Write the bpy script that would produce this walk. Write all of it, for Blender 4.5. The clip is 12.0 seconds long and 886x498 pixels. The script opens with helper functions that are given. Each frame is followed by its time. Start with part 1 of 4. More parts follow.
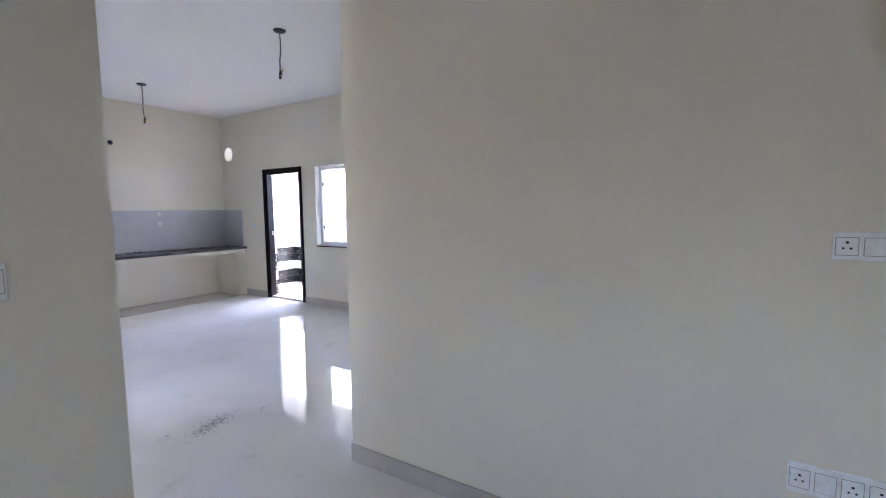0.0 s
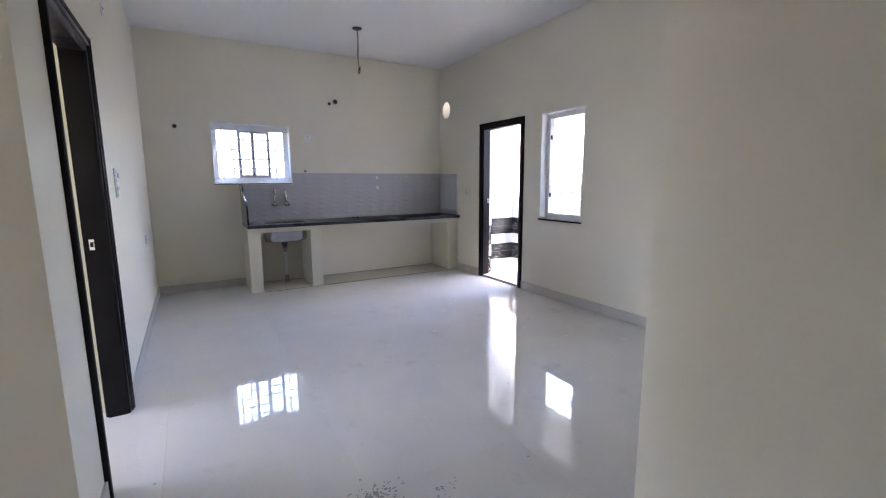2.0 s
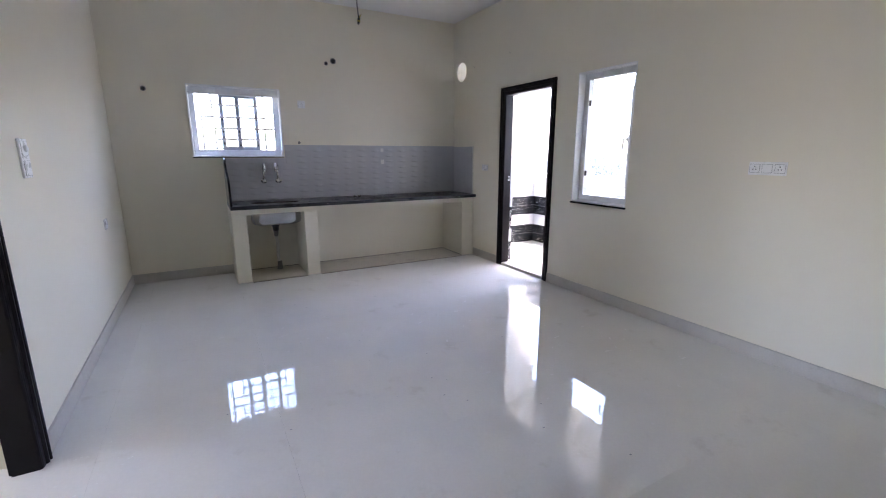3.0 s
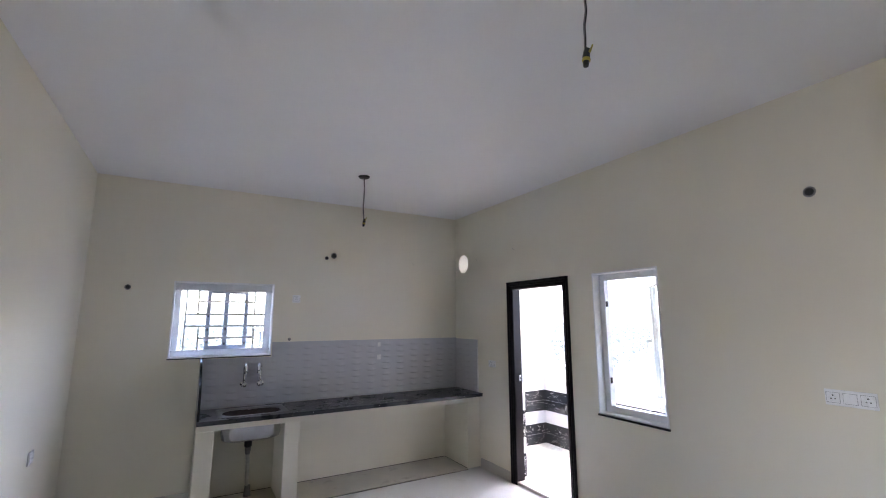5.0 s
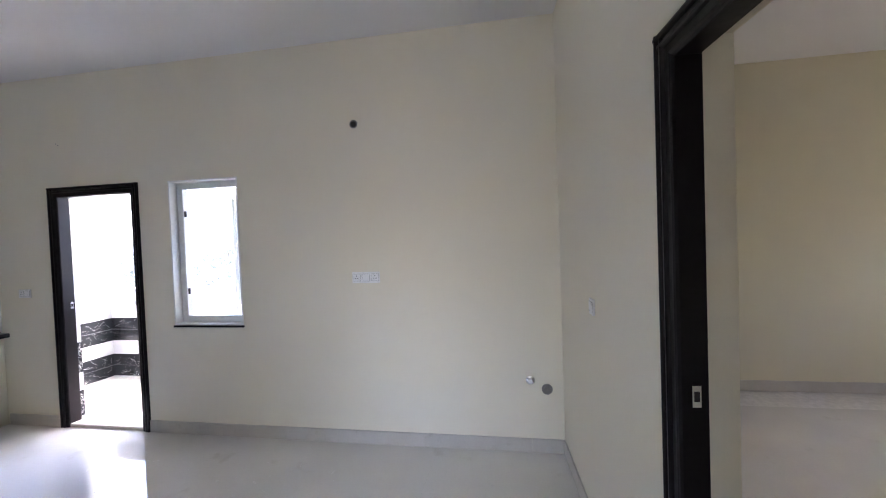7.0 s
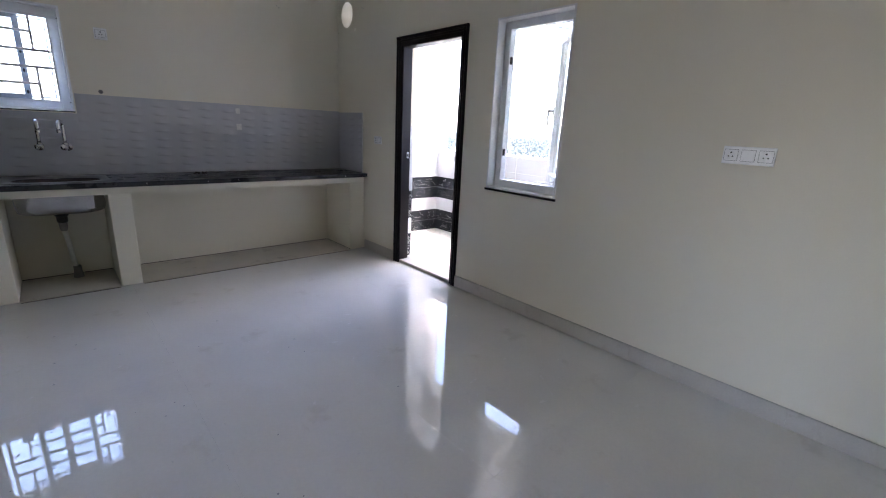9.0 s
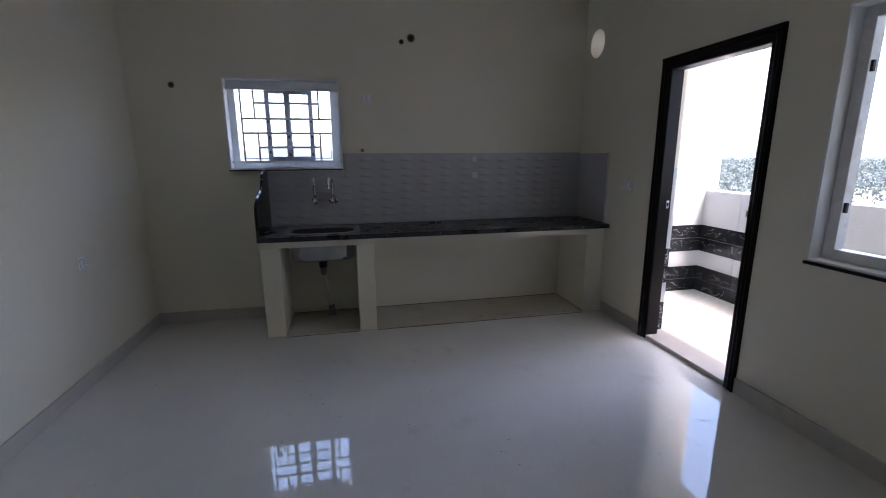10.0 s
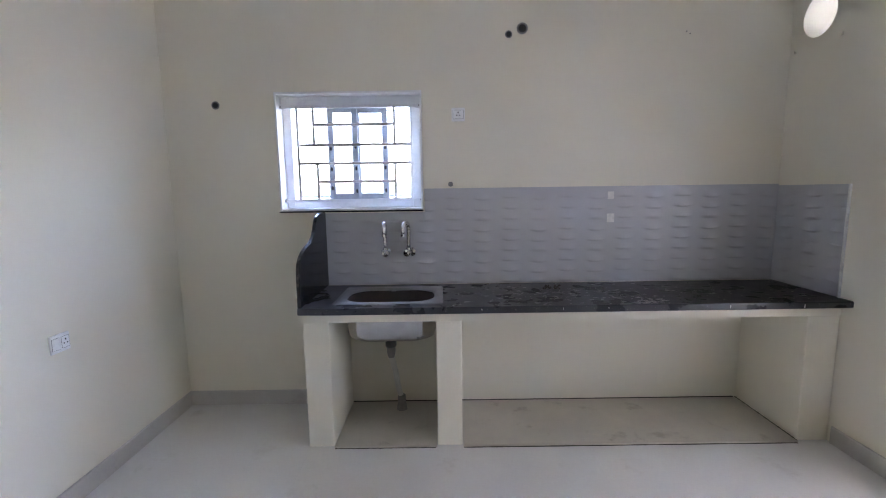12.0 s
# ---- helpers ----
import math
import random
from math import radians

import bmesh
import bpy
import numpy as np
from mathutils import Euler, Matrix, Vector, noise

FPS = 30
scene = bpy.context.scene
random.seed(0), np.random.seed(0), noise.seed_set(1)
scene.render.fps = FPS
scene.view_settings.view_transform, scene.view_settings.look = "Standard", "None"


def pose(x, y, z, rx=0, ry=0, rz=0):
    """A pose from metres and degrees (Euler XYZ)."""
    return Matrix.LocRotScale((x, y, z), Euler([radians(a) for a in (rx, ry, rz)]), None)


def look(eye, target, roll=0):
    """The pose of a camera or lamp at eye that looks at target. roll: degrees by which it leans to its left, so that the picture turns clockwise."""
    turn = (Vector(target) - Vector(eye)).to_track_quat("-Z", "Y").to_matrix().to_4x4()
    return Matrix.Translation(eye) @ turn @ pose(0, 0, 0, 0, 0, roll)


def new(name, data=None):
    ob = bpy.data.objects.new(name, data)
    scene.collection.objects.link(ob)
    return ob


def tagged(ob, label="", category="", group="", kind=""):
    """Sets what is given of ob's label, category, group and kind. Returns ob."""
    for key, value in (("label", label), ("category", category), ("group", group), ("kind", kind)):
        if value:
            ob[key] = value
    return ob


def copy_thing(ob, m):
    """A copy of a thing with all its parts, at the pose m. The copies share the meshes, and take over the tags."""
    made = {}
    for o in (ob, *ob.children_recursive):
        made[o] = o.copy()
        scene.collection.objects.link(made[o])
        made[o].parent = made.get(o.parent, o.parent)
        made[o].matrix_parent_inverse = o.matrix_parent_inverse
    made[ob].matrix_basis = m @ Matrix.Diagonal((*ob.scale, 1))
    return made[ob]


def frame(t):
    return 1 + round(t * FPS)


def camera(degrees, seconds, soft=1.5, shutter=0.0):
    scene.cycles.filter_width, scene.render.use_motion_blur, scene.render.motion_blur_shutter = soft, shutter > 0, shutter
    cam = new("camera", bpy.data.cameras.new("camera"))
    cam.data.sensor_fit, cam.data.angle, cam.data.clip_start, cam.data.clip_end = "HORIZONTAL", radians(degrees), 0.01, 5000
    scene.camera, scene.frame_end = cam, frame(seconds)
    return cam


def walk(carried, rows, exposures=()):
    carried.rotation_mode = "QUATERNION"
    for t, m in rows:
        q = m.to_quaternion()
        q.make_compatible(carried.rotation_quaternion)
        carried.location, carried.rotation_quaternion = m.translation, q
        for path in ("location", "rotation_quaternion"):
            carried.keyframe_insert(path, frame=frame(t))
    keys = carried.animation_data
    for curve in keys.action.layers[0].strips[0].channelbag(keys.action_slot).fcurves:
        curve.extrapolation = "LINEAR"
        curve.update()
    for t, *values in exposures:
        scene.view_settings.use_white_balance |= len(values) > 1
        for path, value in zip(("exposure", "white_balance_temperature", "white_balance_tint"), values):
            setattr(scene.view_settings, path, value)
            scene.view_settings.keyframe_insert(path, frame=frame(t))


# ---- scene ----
cam = camera(91.25, 12.0, soft=1.1)
PATH = [
    (0, (-0.624, -2.439, 1.438), (1.073, -1.397, 1.258), -0.6),
    (0.5, (-0.305, -2.224, 1.47), (1.129, -0.848, 1.242), 0.7),
    (1, (-0.055, -1.91, 1.458), (1.162, -0.345, 1.202), -0.1),
    (1.5, (0.198, -1.558, 1.395), (1.299, 0.09, 1.129), -0.4),
    (2, (0.428, -1.207, 1.355), (1.423, 0.501, 1.046), -0.3),
    (2.5, (0.674, -0.826, 1.376), (1.628, 0.881, 0.957), -0.0),
    (2.7, (0.729, -0.695, 1.364), (1.68, 1.003, 0.904), 0.1),
    (4.3, (0.845, -0.134, 1.675), (1.668, 1.684, 1.808), -0.1),
    (4.5, (0.833, -0.107, 1.705), (1.661, 1.699, 1.939), -0.0),
    (5, (0.89, -0.053, 1.71), (1.875, 1.657, 2.032), -0.1),
    (5.5, (0.968, -0.115, 1.716), (2.376, 1.248, 2.116), 0.5),
    (6, (0.903, -0.222, 1.803), (2.71, 0.546, 2.184), -2.3),
    (6.5, (0.779, -0.237, 1.74), (2.717, 0.141, 2.062), -2.9),
    (7, (0.859, -0.231, 1.571), (2.825, 0.135, 1.516), -2.1),
    (7.2, (0.909, -0.235, 1.497), (2.854, 0.166, 1.258), -1.3),
    (8.8, (1.415, 0.183, 1.336), (2.839, 1.47, 0.774), 2.9),
    (9, (1.464, 0.335, 1.341), (2.76, 1.762, 0.808), 2.8),
    (9.5, (1.626, 0.652, 1.41), (2.468, 2.398, 0.915), 1.5),
    (9.8, (1.686, 0.827, 1.412), (2.261, 2.692, 0.972), 0.4),
    (10, (1.721, 0.927, 1.451), (2.128, 2.839, 1.03), -0.3),
    (10.5, (1.711, 1.206, 1.426), (1.863, 3.168, 1.07), -0.6),
    (11, (1.663, 1.576, 1.439), (1.483, 3.538, 1.097), -1.6),
    (11.5, (1.688, 1.885, 1.475), (1.378, 3.84, 1.187), -2.0),
    (12, (1.797, 2.13, 1.458), (1.795, 4.113, 1.193), -0.8),
]
EXPOSURES = [(0.0, 6.0, 6100, 22.5), (1.0, 5.98, 6150, 22.5), (1.5, 5.82, 6300, 21.5), (2.5, 5.38, 6500, 21.5), (4.5, 5.4, 6550, 21), (5.5, 5.45, 6550, 21), (6.0, 5.52, 6600, 20.8), (6.5, 5.6, 7000, 21.5), (7.0, 5.5, 6500, 21),
             (9.0, 4.85, 6480, 19), (9.5, 4.55, 6480, 19), (10.0, 3.98, 6480, 18.5), (10.5, 4.3, 6600, 19), (11.0, 4.75, 6680, 20), (11.5, 5.5, 6650, 20), (12.0, 5.7, 6520, 20.5)]
walk(cam, [(t, look(eye, target, roll)) for t, eye, target, roll in PATH], EXPOSURES)

# ---- daylight ----
SUN_EL, SUN_AZ = radians(58), radians(150)
world = bpy.data.worlds.new("world")
scene.world = world
world.use_nodes = True
wn = world.node_tree.nodes
sky = wn.new("ShaderNodeTexSky")
sky.sky_type, sky.sun_disc = "NISHITA", False
sky.sun_elevation, sky.sun_rotation = SUN_EL, SUN_AZ
sky.air_density, sky.dust_density, sky.ozone_density = 0.8, 3.0, 0.4
wn["Background"].inputs["Strength"].default_value = 0.15
world.node_tree.links.new(sky.outputs[0], wn["Background"].inputs["Color"])
sun = new("sun", bpy.data.lights.new("sun", "SUN"))
sun.data.energy, sun.data.angle, sun.data.color = 0.12, radians(12), (1.0, 0.95, 0.87)
# compass direction of the sun, turned clockwise from +y as the sky counts it
SUN_DIR = Vector((math.sin(SUN_AZ) * math.cos(SUN_EL), math.cos(SUN_AZ) * math.cos(SUN_EL), math.sin(SUN_EL)))
sun.matrix_world = look(SUN_DIR * 60, (0, 0, 0))


# fill lamps added at unseen window openings of the neighbouring rooms
def fill_light(x, y, z, w, h, toward, watts):
    ob = new("fill_light", bpy.data.lights.new("fill_light", "AREA"))
    ob.data.shape, ob.data.size, ob.data.size_y = "RECTANGLE", w, h
    ob.data.energy, ob.data.color = watts, (1.0, 0.98, 0.96)
    ob.matrix_world = look((x, y, z), (x + toward[0], y + toward[1], z))
    return ob


fill_light(-2.16, 0.02, 1.25, 0.8, 2.0, (1, 0), 0.12)  # passage
fill_light(-3.96, 2.4, 1.4, 2.3, 1.9, (1, 0), 1.3)     # side room
fill_light(-3.96, -2.7, 1.5, 0.9, 1.2, (1, 0), 0.10)    # hall
fill_light(4.0, -4.96, 1.5, 0.8, 1.2, (0, 1), 0.16)     # bedroom


# ---- materials ----
def mat(name, color, rough=0.6, metal=0.0, var=0.06, scale=3.0, fine=120.0, bump=0.1, dist=0.002,
        stain=None, stain_at=0.62, stain_scale=2.0, spec=0.5, rough_var=0.1, pieces=0.0, coat=0.0, stain_rough=None):
    """A surface with variation at two scales, stains of another colour, and fine relief."""
    m = bpy.data.materials.new(name)
    m.use_nodes = True
    n, l = m.node_tree.nodes, m.node_tree.links
    b = n["Principled BSDF"]
    b.inputs["Metallic"].default_value = metal
    b.inputs["Specular IOR Level"].default_value = spec
    b.inputs["Coat Weight"].default_value = coat
    b.inputs["Coat Roughness"].default_value = 0.08
    big = n.new("ShaderNodeTexNoise")
    big.inputs["Scale"].default_value, big.inputs["Detail"].default_value = scale, 5.0
    small = n.new("ShaderNodeTexNoise")
    small.inputs["Scale"].default_value, small.inputs["Detail"].default_value = fine, 3.0
    geo = n.new("ShaderNodeNewGeometry")
    for t in (big, small):
        l.new(geo.outputs["Position"], t.inputs["Vector"])
    ramp = n.new("ShaderNodeMapRange")
    ramp.inputs["From Min"].default_value, ramp.inputs["From Max"].default_value = 0.3, 0.7
    ramp.inputs["To Min"].default_value, ramp.inputs["To Max"].default_value = 1 - var, 1 + var
    l.new(big.outputs["Fac"], ramp.inputs["Value"])
    grain = n.new("ShaderNodeMapRange")
    grain.inputs["From Min"].default_value, grain.inputs["From Max"].default_value = 0.3, 0.7
    grain.inputs["To Min"].default_value, grain.inputs["To Max"].default_value = 1 - var * 0.5, 1 + var * 0.5
    l.new(small.outputs["Fac"], grain.inputs["Value"])
    mul = n.new("ShaderNodeMath")
    mul.operation = "MULTIPLY"
    l.new(ramp.outputs[0], mul.inputs[0])
    l.new(grain.outputs[0], mul.inputs[1])
    value = mul.outputs[0]
    if pieces:
        info = n.new("ShaderNodeObjectInfo")
        pr = n.new("ShaderNodeMapRange")
        pr.inputs["To Min"].default_value, pr.inputs["To Max"].default_value = 1 - pieces, 1 + pieces
        l.new(info.outputs["Random"], pr.inputs["Value"])
        mul2 = n.new("ShaderNodeMath")
        mul2.operation = "MULTIPLY"
        l.new(value, mul2.inputs[0])
        l.new(pr.outputs[0], mul2.inputs[1])
        value = mul2.outputs[0]
    col = n.new("ShaderNodeVectorMath")
    col.operation = "SCALE"
    col.inputs[0].default_value = color
    l.new(value, col.inputs["Scale"])
    out = col.outputs[0]
    if stain:
        st = n.new("ShaderNodeTexNoise")
        st.inputs["Scale"].default_value, st.inputs["Detail"].default_value = stain_scale, 8.0
        st.inputs["Roughness"].default_value = 0.65
        l.new(geo.outputs["Position"], st.inputs["Vector"])
        sr = n.new("ShaderNodeMapRange")
        sr.inputs["From Min"].default_value, sr.inputs["From Max"].default_value = stain_at, stain_at + 0.1
        l.new(st.outputs["Fac"], sr.inputs["Value"])
        mix = n.new("ShaderNodeMix")
        mix.data_type = "RGBA"
        l.new(sr.outputs[0], mix.inputs["Factor"])
        l.new(out, mix.inputs["A"])
        mix.inputs["B"].default_value = (*stain, 1)
        out = mix.outputs["Result"]
    l.new(out, b.inputs["Base Color"])
    rr = n.new("ShaderNodeMapRange")
    rr.inputs["From Min"].default_value, rr.inputs["From Max"].default_value = 0.35, 0.65
    rr.inputs["To Min"].default_value, rr.inputs["To Max"].default_value = max(rough - rough_var, 0.02), min(rough + rough_var, 1)
    l.new(big.outputs["Fac"], rr.inputs["Value"])
    rough_out = rr.outputs[0]
    if stain and stain_rough is not None:
        rm = n.new("ShaderNodeMix")
        l.new(sr.outputs[0], rm.inputs["Factor"])
        l.new(rough_out, rm.inputs["A"])
        rm.inputs["B"].default_value = stain_rough
        rough_out = rm.outputs["Result"]
    l.new(rough_out, b.inputs["Roughness"])
    if bump:
        add = n.new("ShaderNodeMath")
        add.operation = "MULTIPLY_ADD"
        l.new(big.outputs["Fac"], add.inputs[0])
        add.inputs[1].default_value = 3.0
        l.new(small.outputs["Fac"], add.inputs[2])
        bp = n.new("ShaderNodeBump")
        bp.inputs["Strength"].default_value, bp.inputs["Distance"].default_value = bump, dist
        l.new(add.outputs[0], bp.inputs["Height"])
        l.new(bp.outputs[0], b.inputs["Normal"])
    return m


CREAM = mat("cream_wall_paint", (0.83, 0.782, 0.655), 0.62, var=0.02, scale=1.3, fine=160, bump=0.12, dist=0.002, spec=0.3)
# bedroom wall, yellower and darker than CREAM
BEDROOM = mat("yellower_bedroom_wall", (0.74, 0.69, 0.52), 0.65, var=0.02, scale=1.3, fine=160, bump=0.12, dist=0.002, spec=0.3)
WHITE = mat("white_ceiling_paint", (0.86, 0.852, 0.838), 0.8, var=0.02, scale=1.1, fine=150, bump=0.12, spec=0.2)
REVEAL = mat("white_reveal_plaster", (0.85, 0.85, 0.84), 0.6, var=0.03, scale=5, fine=140, bump=0.2, spec=0.3)
TILE = mat("polished_floor_tile", (0.81, 0.788, 0.75), 0.010, var=0.035, scale=2.2, fine=60, bump=0.0, rough_var=0.008,
           stain=(0.72, 0.69, 0.64), stain_at=0.60, stain_scale=3.2, pieces=0.008, stain_rough=0.05, spec=0.8)
GROUT = mat("floor_joint_grout", (0.70, 0.68, 0.65), 0.85, var=0.1, scale=20, fine=300)
SKIRT = mat("skirting_tile", (0.56, 0.525, 0.475), 0.5, var=0.06, scale=4, fine=90, bump=0.05,
            stain=(0.49, 0.455, 0.40), stain_at=0.6, stain_scale=9)
WOOD = mat("dark_polished_wood", (0.0045, 0.003, 0.0048), 0.36, var=0.3, scale=7, fine=60, bump=0.08, rough_var=0.08, spec=0.2)
GRANITE = mat("black_granite", (0.014, 0.015, 0.018), 0.16, var=0.4, scale=30, fine=400, bump=0.0, rough_var=0.08)
DULL = mat("dull_dusty_steel", (0.26, 0.255, 0.25), 0.42, metal=0.7, var=0.1, scale=14, fine=200, bump=0.08)
FILM = mat("grey_filmed_upvc", (0.34, 0.38, 0.43), 0.4, var=0.15, scale=25, fine=120, bump=0.05)
DUSTY = mat("dusty_black_granite", (0.026, 0.027, 0.032), 0.3, var=0.15, scale=9, fine=400, bump=0.0, rough_var=0.05,
            stain=(0.15, 0.145, 0.14), stain_at=0.61, stain_scale=70)
UPVC = mat("white_upvc", (0.80, 0.81, 0.82), 0.3, var=0.02, scale=6, fine=80, bump=0.02)
STEEL = mat("brushed_steel", (0.46, 0.455, 0.45), 0.2, metal=1.0, var=0.12, scale=9, fine=200, bump=0.05,
            stain=(0.20, 0.16, 0.14), stain_at=0.6, stain_scale=9)
RUST = mat("muddy_sink_bottom", (0.07, 0.05, 0.042), 0.7, var=0.25, scale=12, fine=120, bump=0.2)
CHROME = mat("chrome", (0.66, 0.67, 0.69), 0.08, metal=1.0, var=0.05, scale=20, fine=200, bump=0.0, rough_var=0.05)
GRILLE = mat("white_grille_enamel", (0.74, 0.75, 0.77), 0.4, var=0.05, scale=20, fine=160, bump=0.05)
WAVE = mat("grey_wave_tile", (0.50, 0.50, 0.52), 0.36, var=0.03, scale=4, fine=100, bump=0.0, rough_var=0.02)
BAY = mat("rough_stone_slab", (0.56, 0.515, 0.43), 0.65, var=0.08, scale=4, fine=140, bump=0.2,
          stain=(0.40, 0.36, 0.29), stain_at=0.58, stain_scale=5)
CRACK = mat("dark_gap_dirt", (0.07, 0.06, 0.05), 0.95, var=0.2, scale=30, fine=200)
PLASTIC = mat("white_switch_plastic", (0.90, 0.90, 0.89), 0.3, var=0.02, scale=30, fine=200, bump=0.0)
BLACK = mat("black_plastic", (0.012, 0.012, 0.013), 0.45, var=0.2, scale=30, fine=200, bump=0.05)
GREYPVC = mat("grey_pipe_fitting", (0.22, 0.21, 0.20), 0.5, var=0.15, scale=30, fine=200)
HOSE = mat("milky_waste_hose", (0.62, 0.60, 0.54), 0.4, var=0.08, scale=30, fine=200)
WIRE = mat("yellow_tape", (0.45, 0.36, 0.06), 0.5, var=0.1, scale=60, fine=300)
DIRT = mat("floor_dirt_smear", (0.34, 0.345, 0.36), 0.6, var=0.2, scale=40, fine=220, bump=0.0)
SCUFF = mat("dried_floor_splash", (0.72, 0.70, 0.68), 0.55, var=0.08, scale=30, fine=200, bump=0.0)
PALE = mat("white_cement_smear", (0.74, 0.73, 0.70), 0.8, var=0.08, scale=40, fine=220)
MARBLE = mat("black_veined_tile", (0.020, 0.022, 0.026), 0.15, var=0.3, scale=6, fine=120, bump=0.0)
PARAPET = mat("white_wall_tile", (0.60, 0.615, 0.635), 0.4, var=0.04, scale=3, fine=100, bump=0.06)
VEIN = mat("white_tile_vein", (0.70, 0.70, 0.70), 0.2, var=0.1, scale=30, fine=160)
BALC = mat("dusty_balcony_floor", (0.14, 0.152, 0.17), 0.55, var=0.12, scale=3, fine=100, bump=0.1,
           stain=(0.13, 0.13, 0.13), stain_at=0.54, stain_scale=3)
EARTH = mat("dry_ground", (0.16, 0.145, 0.11), 0.95, var=0.3, scale=0.05, fine=2, bump=0.0,
            stain=(0.06, 0.08, 0.04), stain_at=0.5, stain_scale=0.04)
BARK = mat("tree_bark", (0.12, 0.09, 0.07), 0.9, var=0.25, scale=3, fine=40)
# LEAF and WOODS are given a faint bluish glow further down, as haze
LEAF = mat("haze_glow_foliage", (0.045, 0.06, 0.05), 0.7, var=0.35, scale=0.4, fine=4, bump=0.0, pieces=0.2)
WOODS = mat("haze_glow_woods", (0.05, 0.066, 0.062), 0.9, var=0.3, scale=0.05, fine=1, bump=0.0)
HOUSE = mat("painted_house_wall", (0.66, 0.63, 0.58), 0.8, var=0.08, scale=0.5, fine=8, pieces=0.1)
ROOF = mat("concrete_roof", (0.40, 0.38, 0.36), 0.9, var=0.12, scale=0.6, fine=10)
DARKPANE = mat("dark_house_window", (0.04, 0.05, 0.06), 0.15, var=0.1, scale=2, fine=20, bump=0.0)


def glass_mat():
    m = bpy.data.materials.new("clear_glass")
    m.use_nodes = True
    b = m.node_tree.nodes["Principled BSDF"]
    b.inputs["Base Color"].default_value = (0.95, 0.98, 0.97, 1)
    b.inputs["Transmission Weight"].default_value = 1.0
    b.inputs["Roughness"].default_value = 0.01
    b.inputs["IOR"].default_value = 1.45
    return m


GLASS = glass_mat()


# ---- mesh helpers ----
def part(name, bm, material, parent=None, label="", smooth=False, m=None):
    me = bpy.data.meshes.new(name)
    bmesh.ops.recalc_face_normals(bm, faces=bm.faces)
    bm.to_mesh(me)
    bm.free()
    me.materials.append(material)
    if smooth:
        me.polygons.foreach_set("use_smooth", [True] * len(me.polygons))
    ob = new(name, me)
    if parent:
        ob.parent = parent
    if m is not None:
        ob.matrix_basis = m
    if label:
        ob["label"] = label
    return ob


def box(bm, x0, x1, y0, y1, z0, z1, bevel=0.0, m=None):
    """Adds a box, its edges rounded by bevel."""
    res = bmesh.ops.create_cube(bm, size=1.0)
    vs = res["verts"]
    bmesh.ops.scale(bm, vec=(abs(x1 - x0), abs(y1 - y0), abs(z1 - z0)), verts=vs)
    bmesh.ops.translate(bm, vec=((x0 + x1) / 2, (y0 + y1) / 2, (z0 + z1) / 2), verts=vs)
    if bevel:
        es = list({e for v in vs for e in v.link_edges})
        r = bmesh.ops.bevel(bm, geom=es, offset=bevel, segments=2, affect="EDGES", profile=0.5)
        vs = list({v for f in r["faces"] for v in f.verts} | {v for v in vs if v.is_valid})
    if m is not None:
        bmesh.ops.transform(bm, matrix=m, verts=vs)
    return bm


def block(name, x0, x1, y0, y1, z0, z1, material, parent=None, label="", bevel=0.0):
    return part(name, box(bmesh.new(), x0, x1, y0, y1, z0, z1, bevel), material, parent, label)


def tube(bm, pts, r, seg=10, caps=True):
    """Sweeps a round section of radius r (a number, or one for each point) along a line."""
    pts = [Vector(p) for p in pts]
    rings, up = [], None
    for i, p in enumerate(pts):
        d = (pts[min(i + 1, len(pts) - 1)] - pts[max(i - 1, 0)]).normalized()
        side = d.orthogonal().normalized() if up is None else (up - d * up.dot(d)).normalized()
        up = side
        o = d.cross(side)
        rad = r[i] if isinstance(r, (list, tuple)) else r
        rings.append([bm.verts.new(p + (side * math.cos(a) + o * math.sin(a)) * rad)
                      for a in (2 * math.pi * k / seg for k in range(seg))])
    for a, b in zip(rings, rings[1:]):
        for k in range(seg):
            bm.faces.new((a[k], a[(k + 1) % seg], b[(k + 1) % seg], b[k]))
    if caps:
        bm.faces.new(rings[0][::-1])
        bm.faces.new(rings[-1])
    return bm


def lathe(bm, profile, seg=32, m=None):
    """Turns a profile of (radius, z) round the z axis."""
    rings = []
    for r, z in profile:
        rings.append([bm.verts.new((r * math.cos(2 * math.pi * k / seg), r * math.sin(2 * math.pi * k / seg), z)) for k in range(seg)])
    for a, b in zip(rings, rings[1:]):
        for k in range(seg):
            bm.faces.new((a[k], a[(k + 1) % seg], b[(k + 1) % seg], b[k]))
    bm.faces.new(rings[0][::-1])
    bm.faces.new(rings[-1])
    if m is not None:
        bmesh.ops.transform(bm, matrix=m, verts=[v for ring in rings for v in ring])
    return bm


def plate(bm, outline, thick, axis="x"):
    """A flat outline of (u, v) points made solid; axis: the way it is thick."""
    put = {"x": lambda u, v, w: (w, u, v), "y": lambda u, v, w: (u, w, v), "z": lambda u, v, w: (u, v, w)}[axis]
    a = [bm.verts.new(put(u, v, 0)) for u, v in outline]
    b = [bm.verts.new(put(u, v, thick)) for u, v in outline]
    bm.faces.new(a)
    bm.faces.new(b[::-1])
    for i in range(len(a)):
        j = (i + 1) % len(a)
        bm.faces.new((a[i], b[i], b[j], a[j]))
    return bm


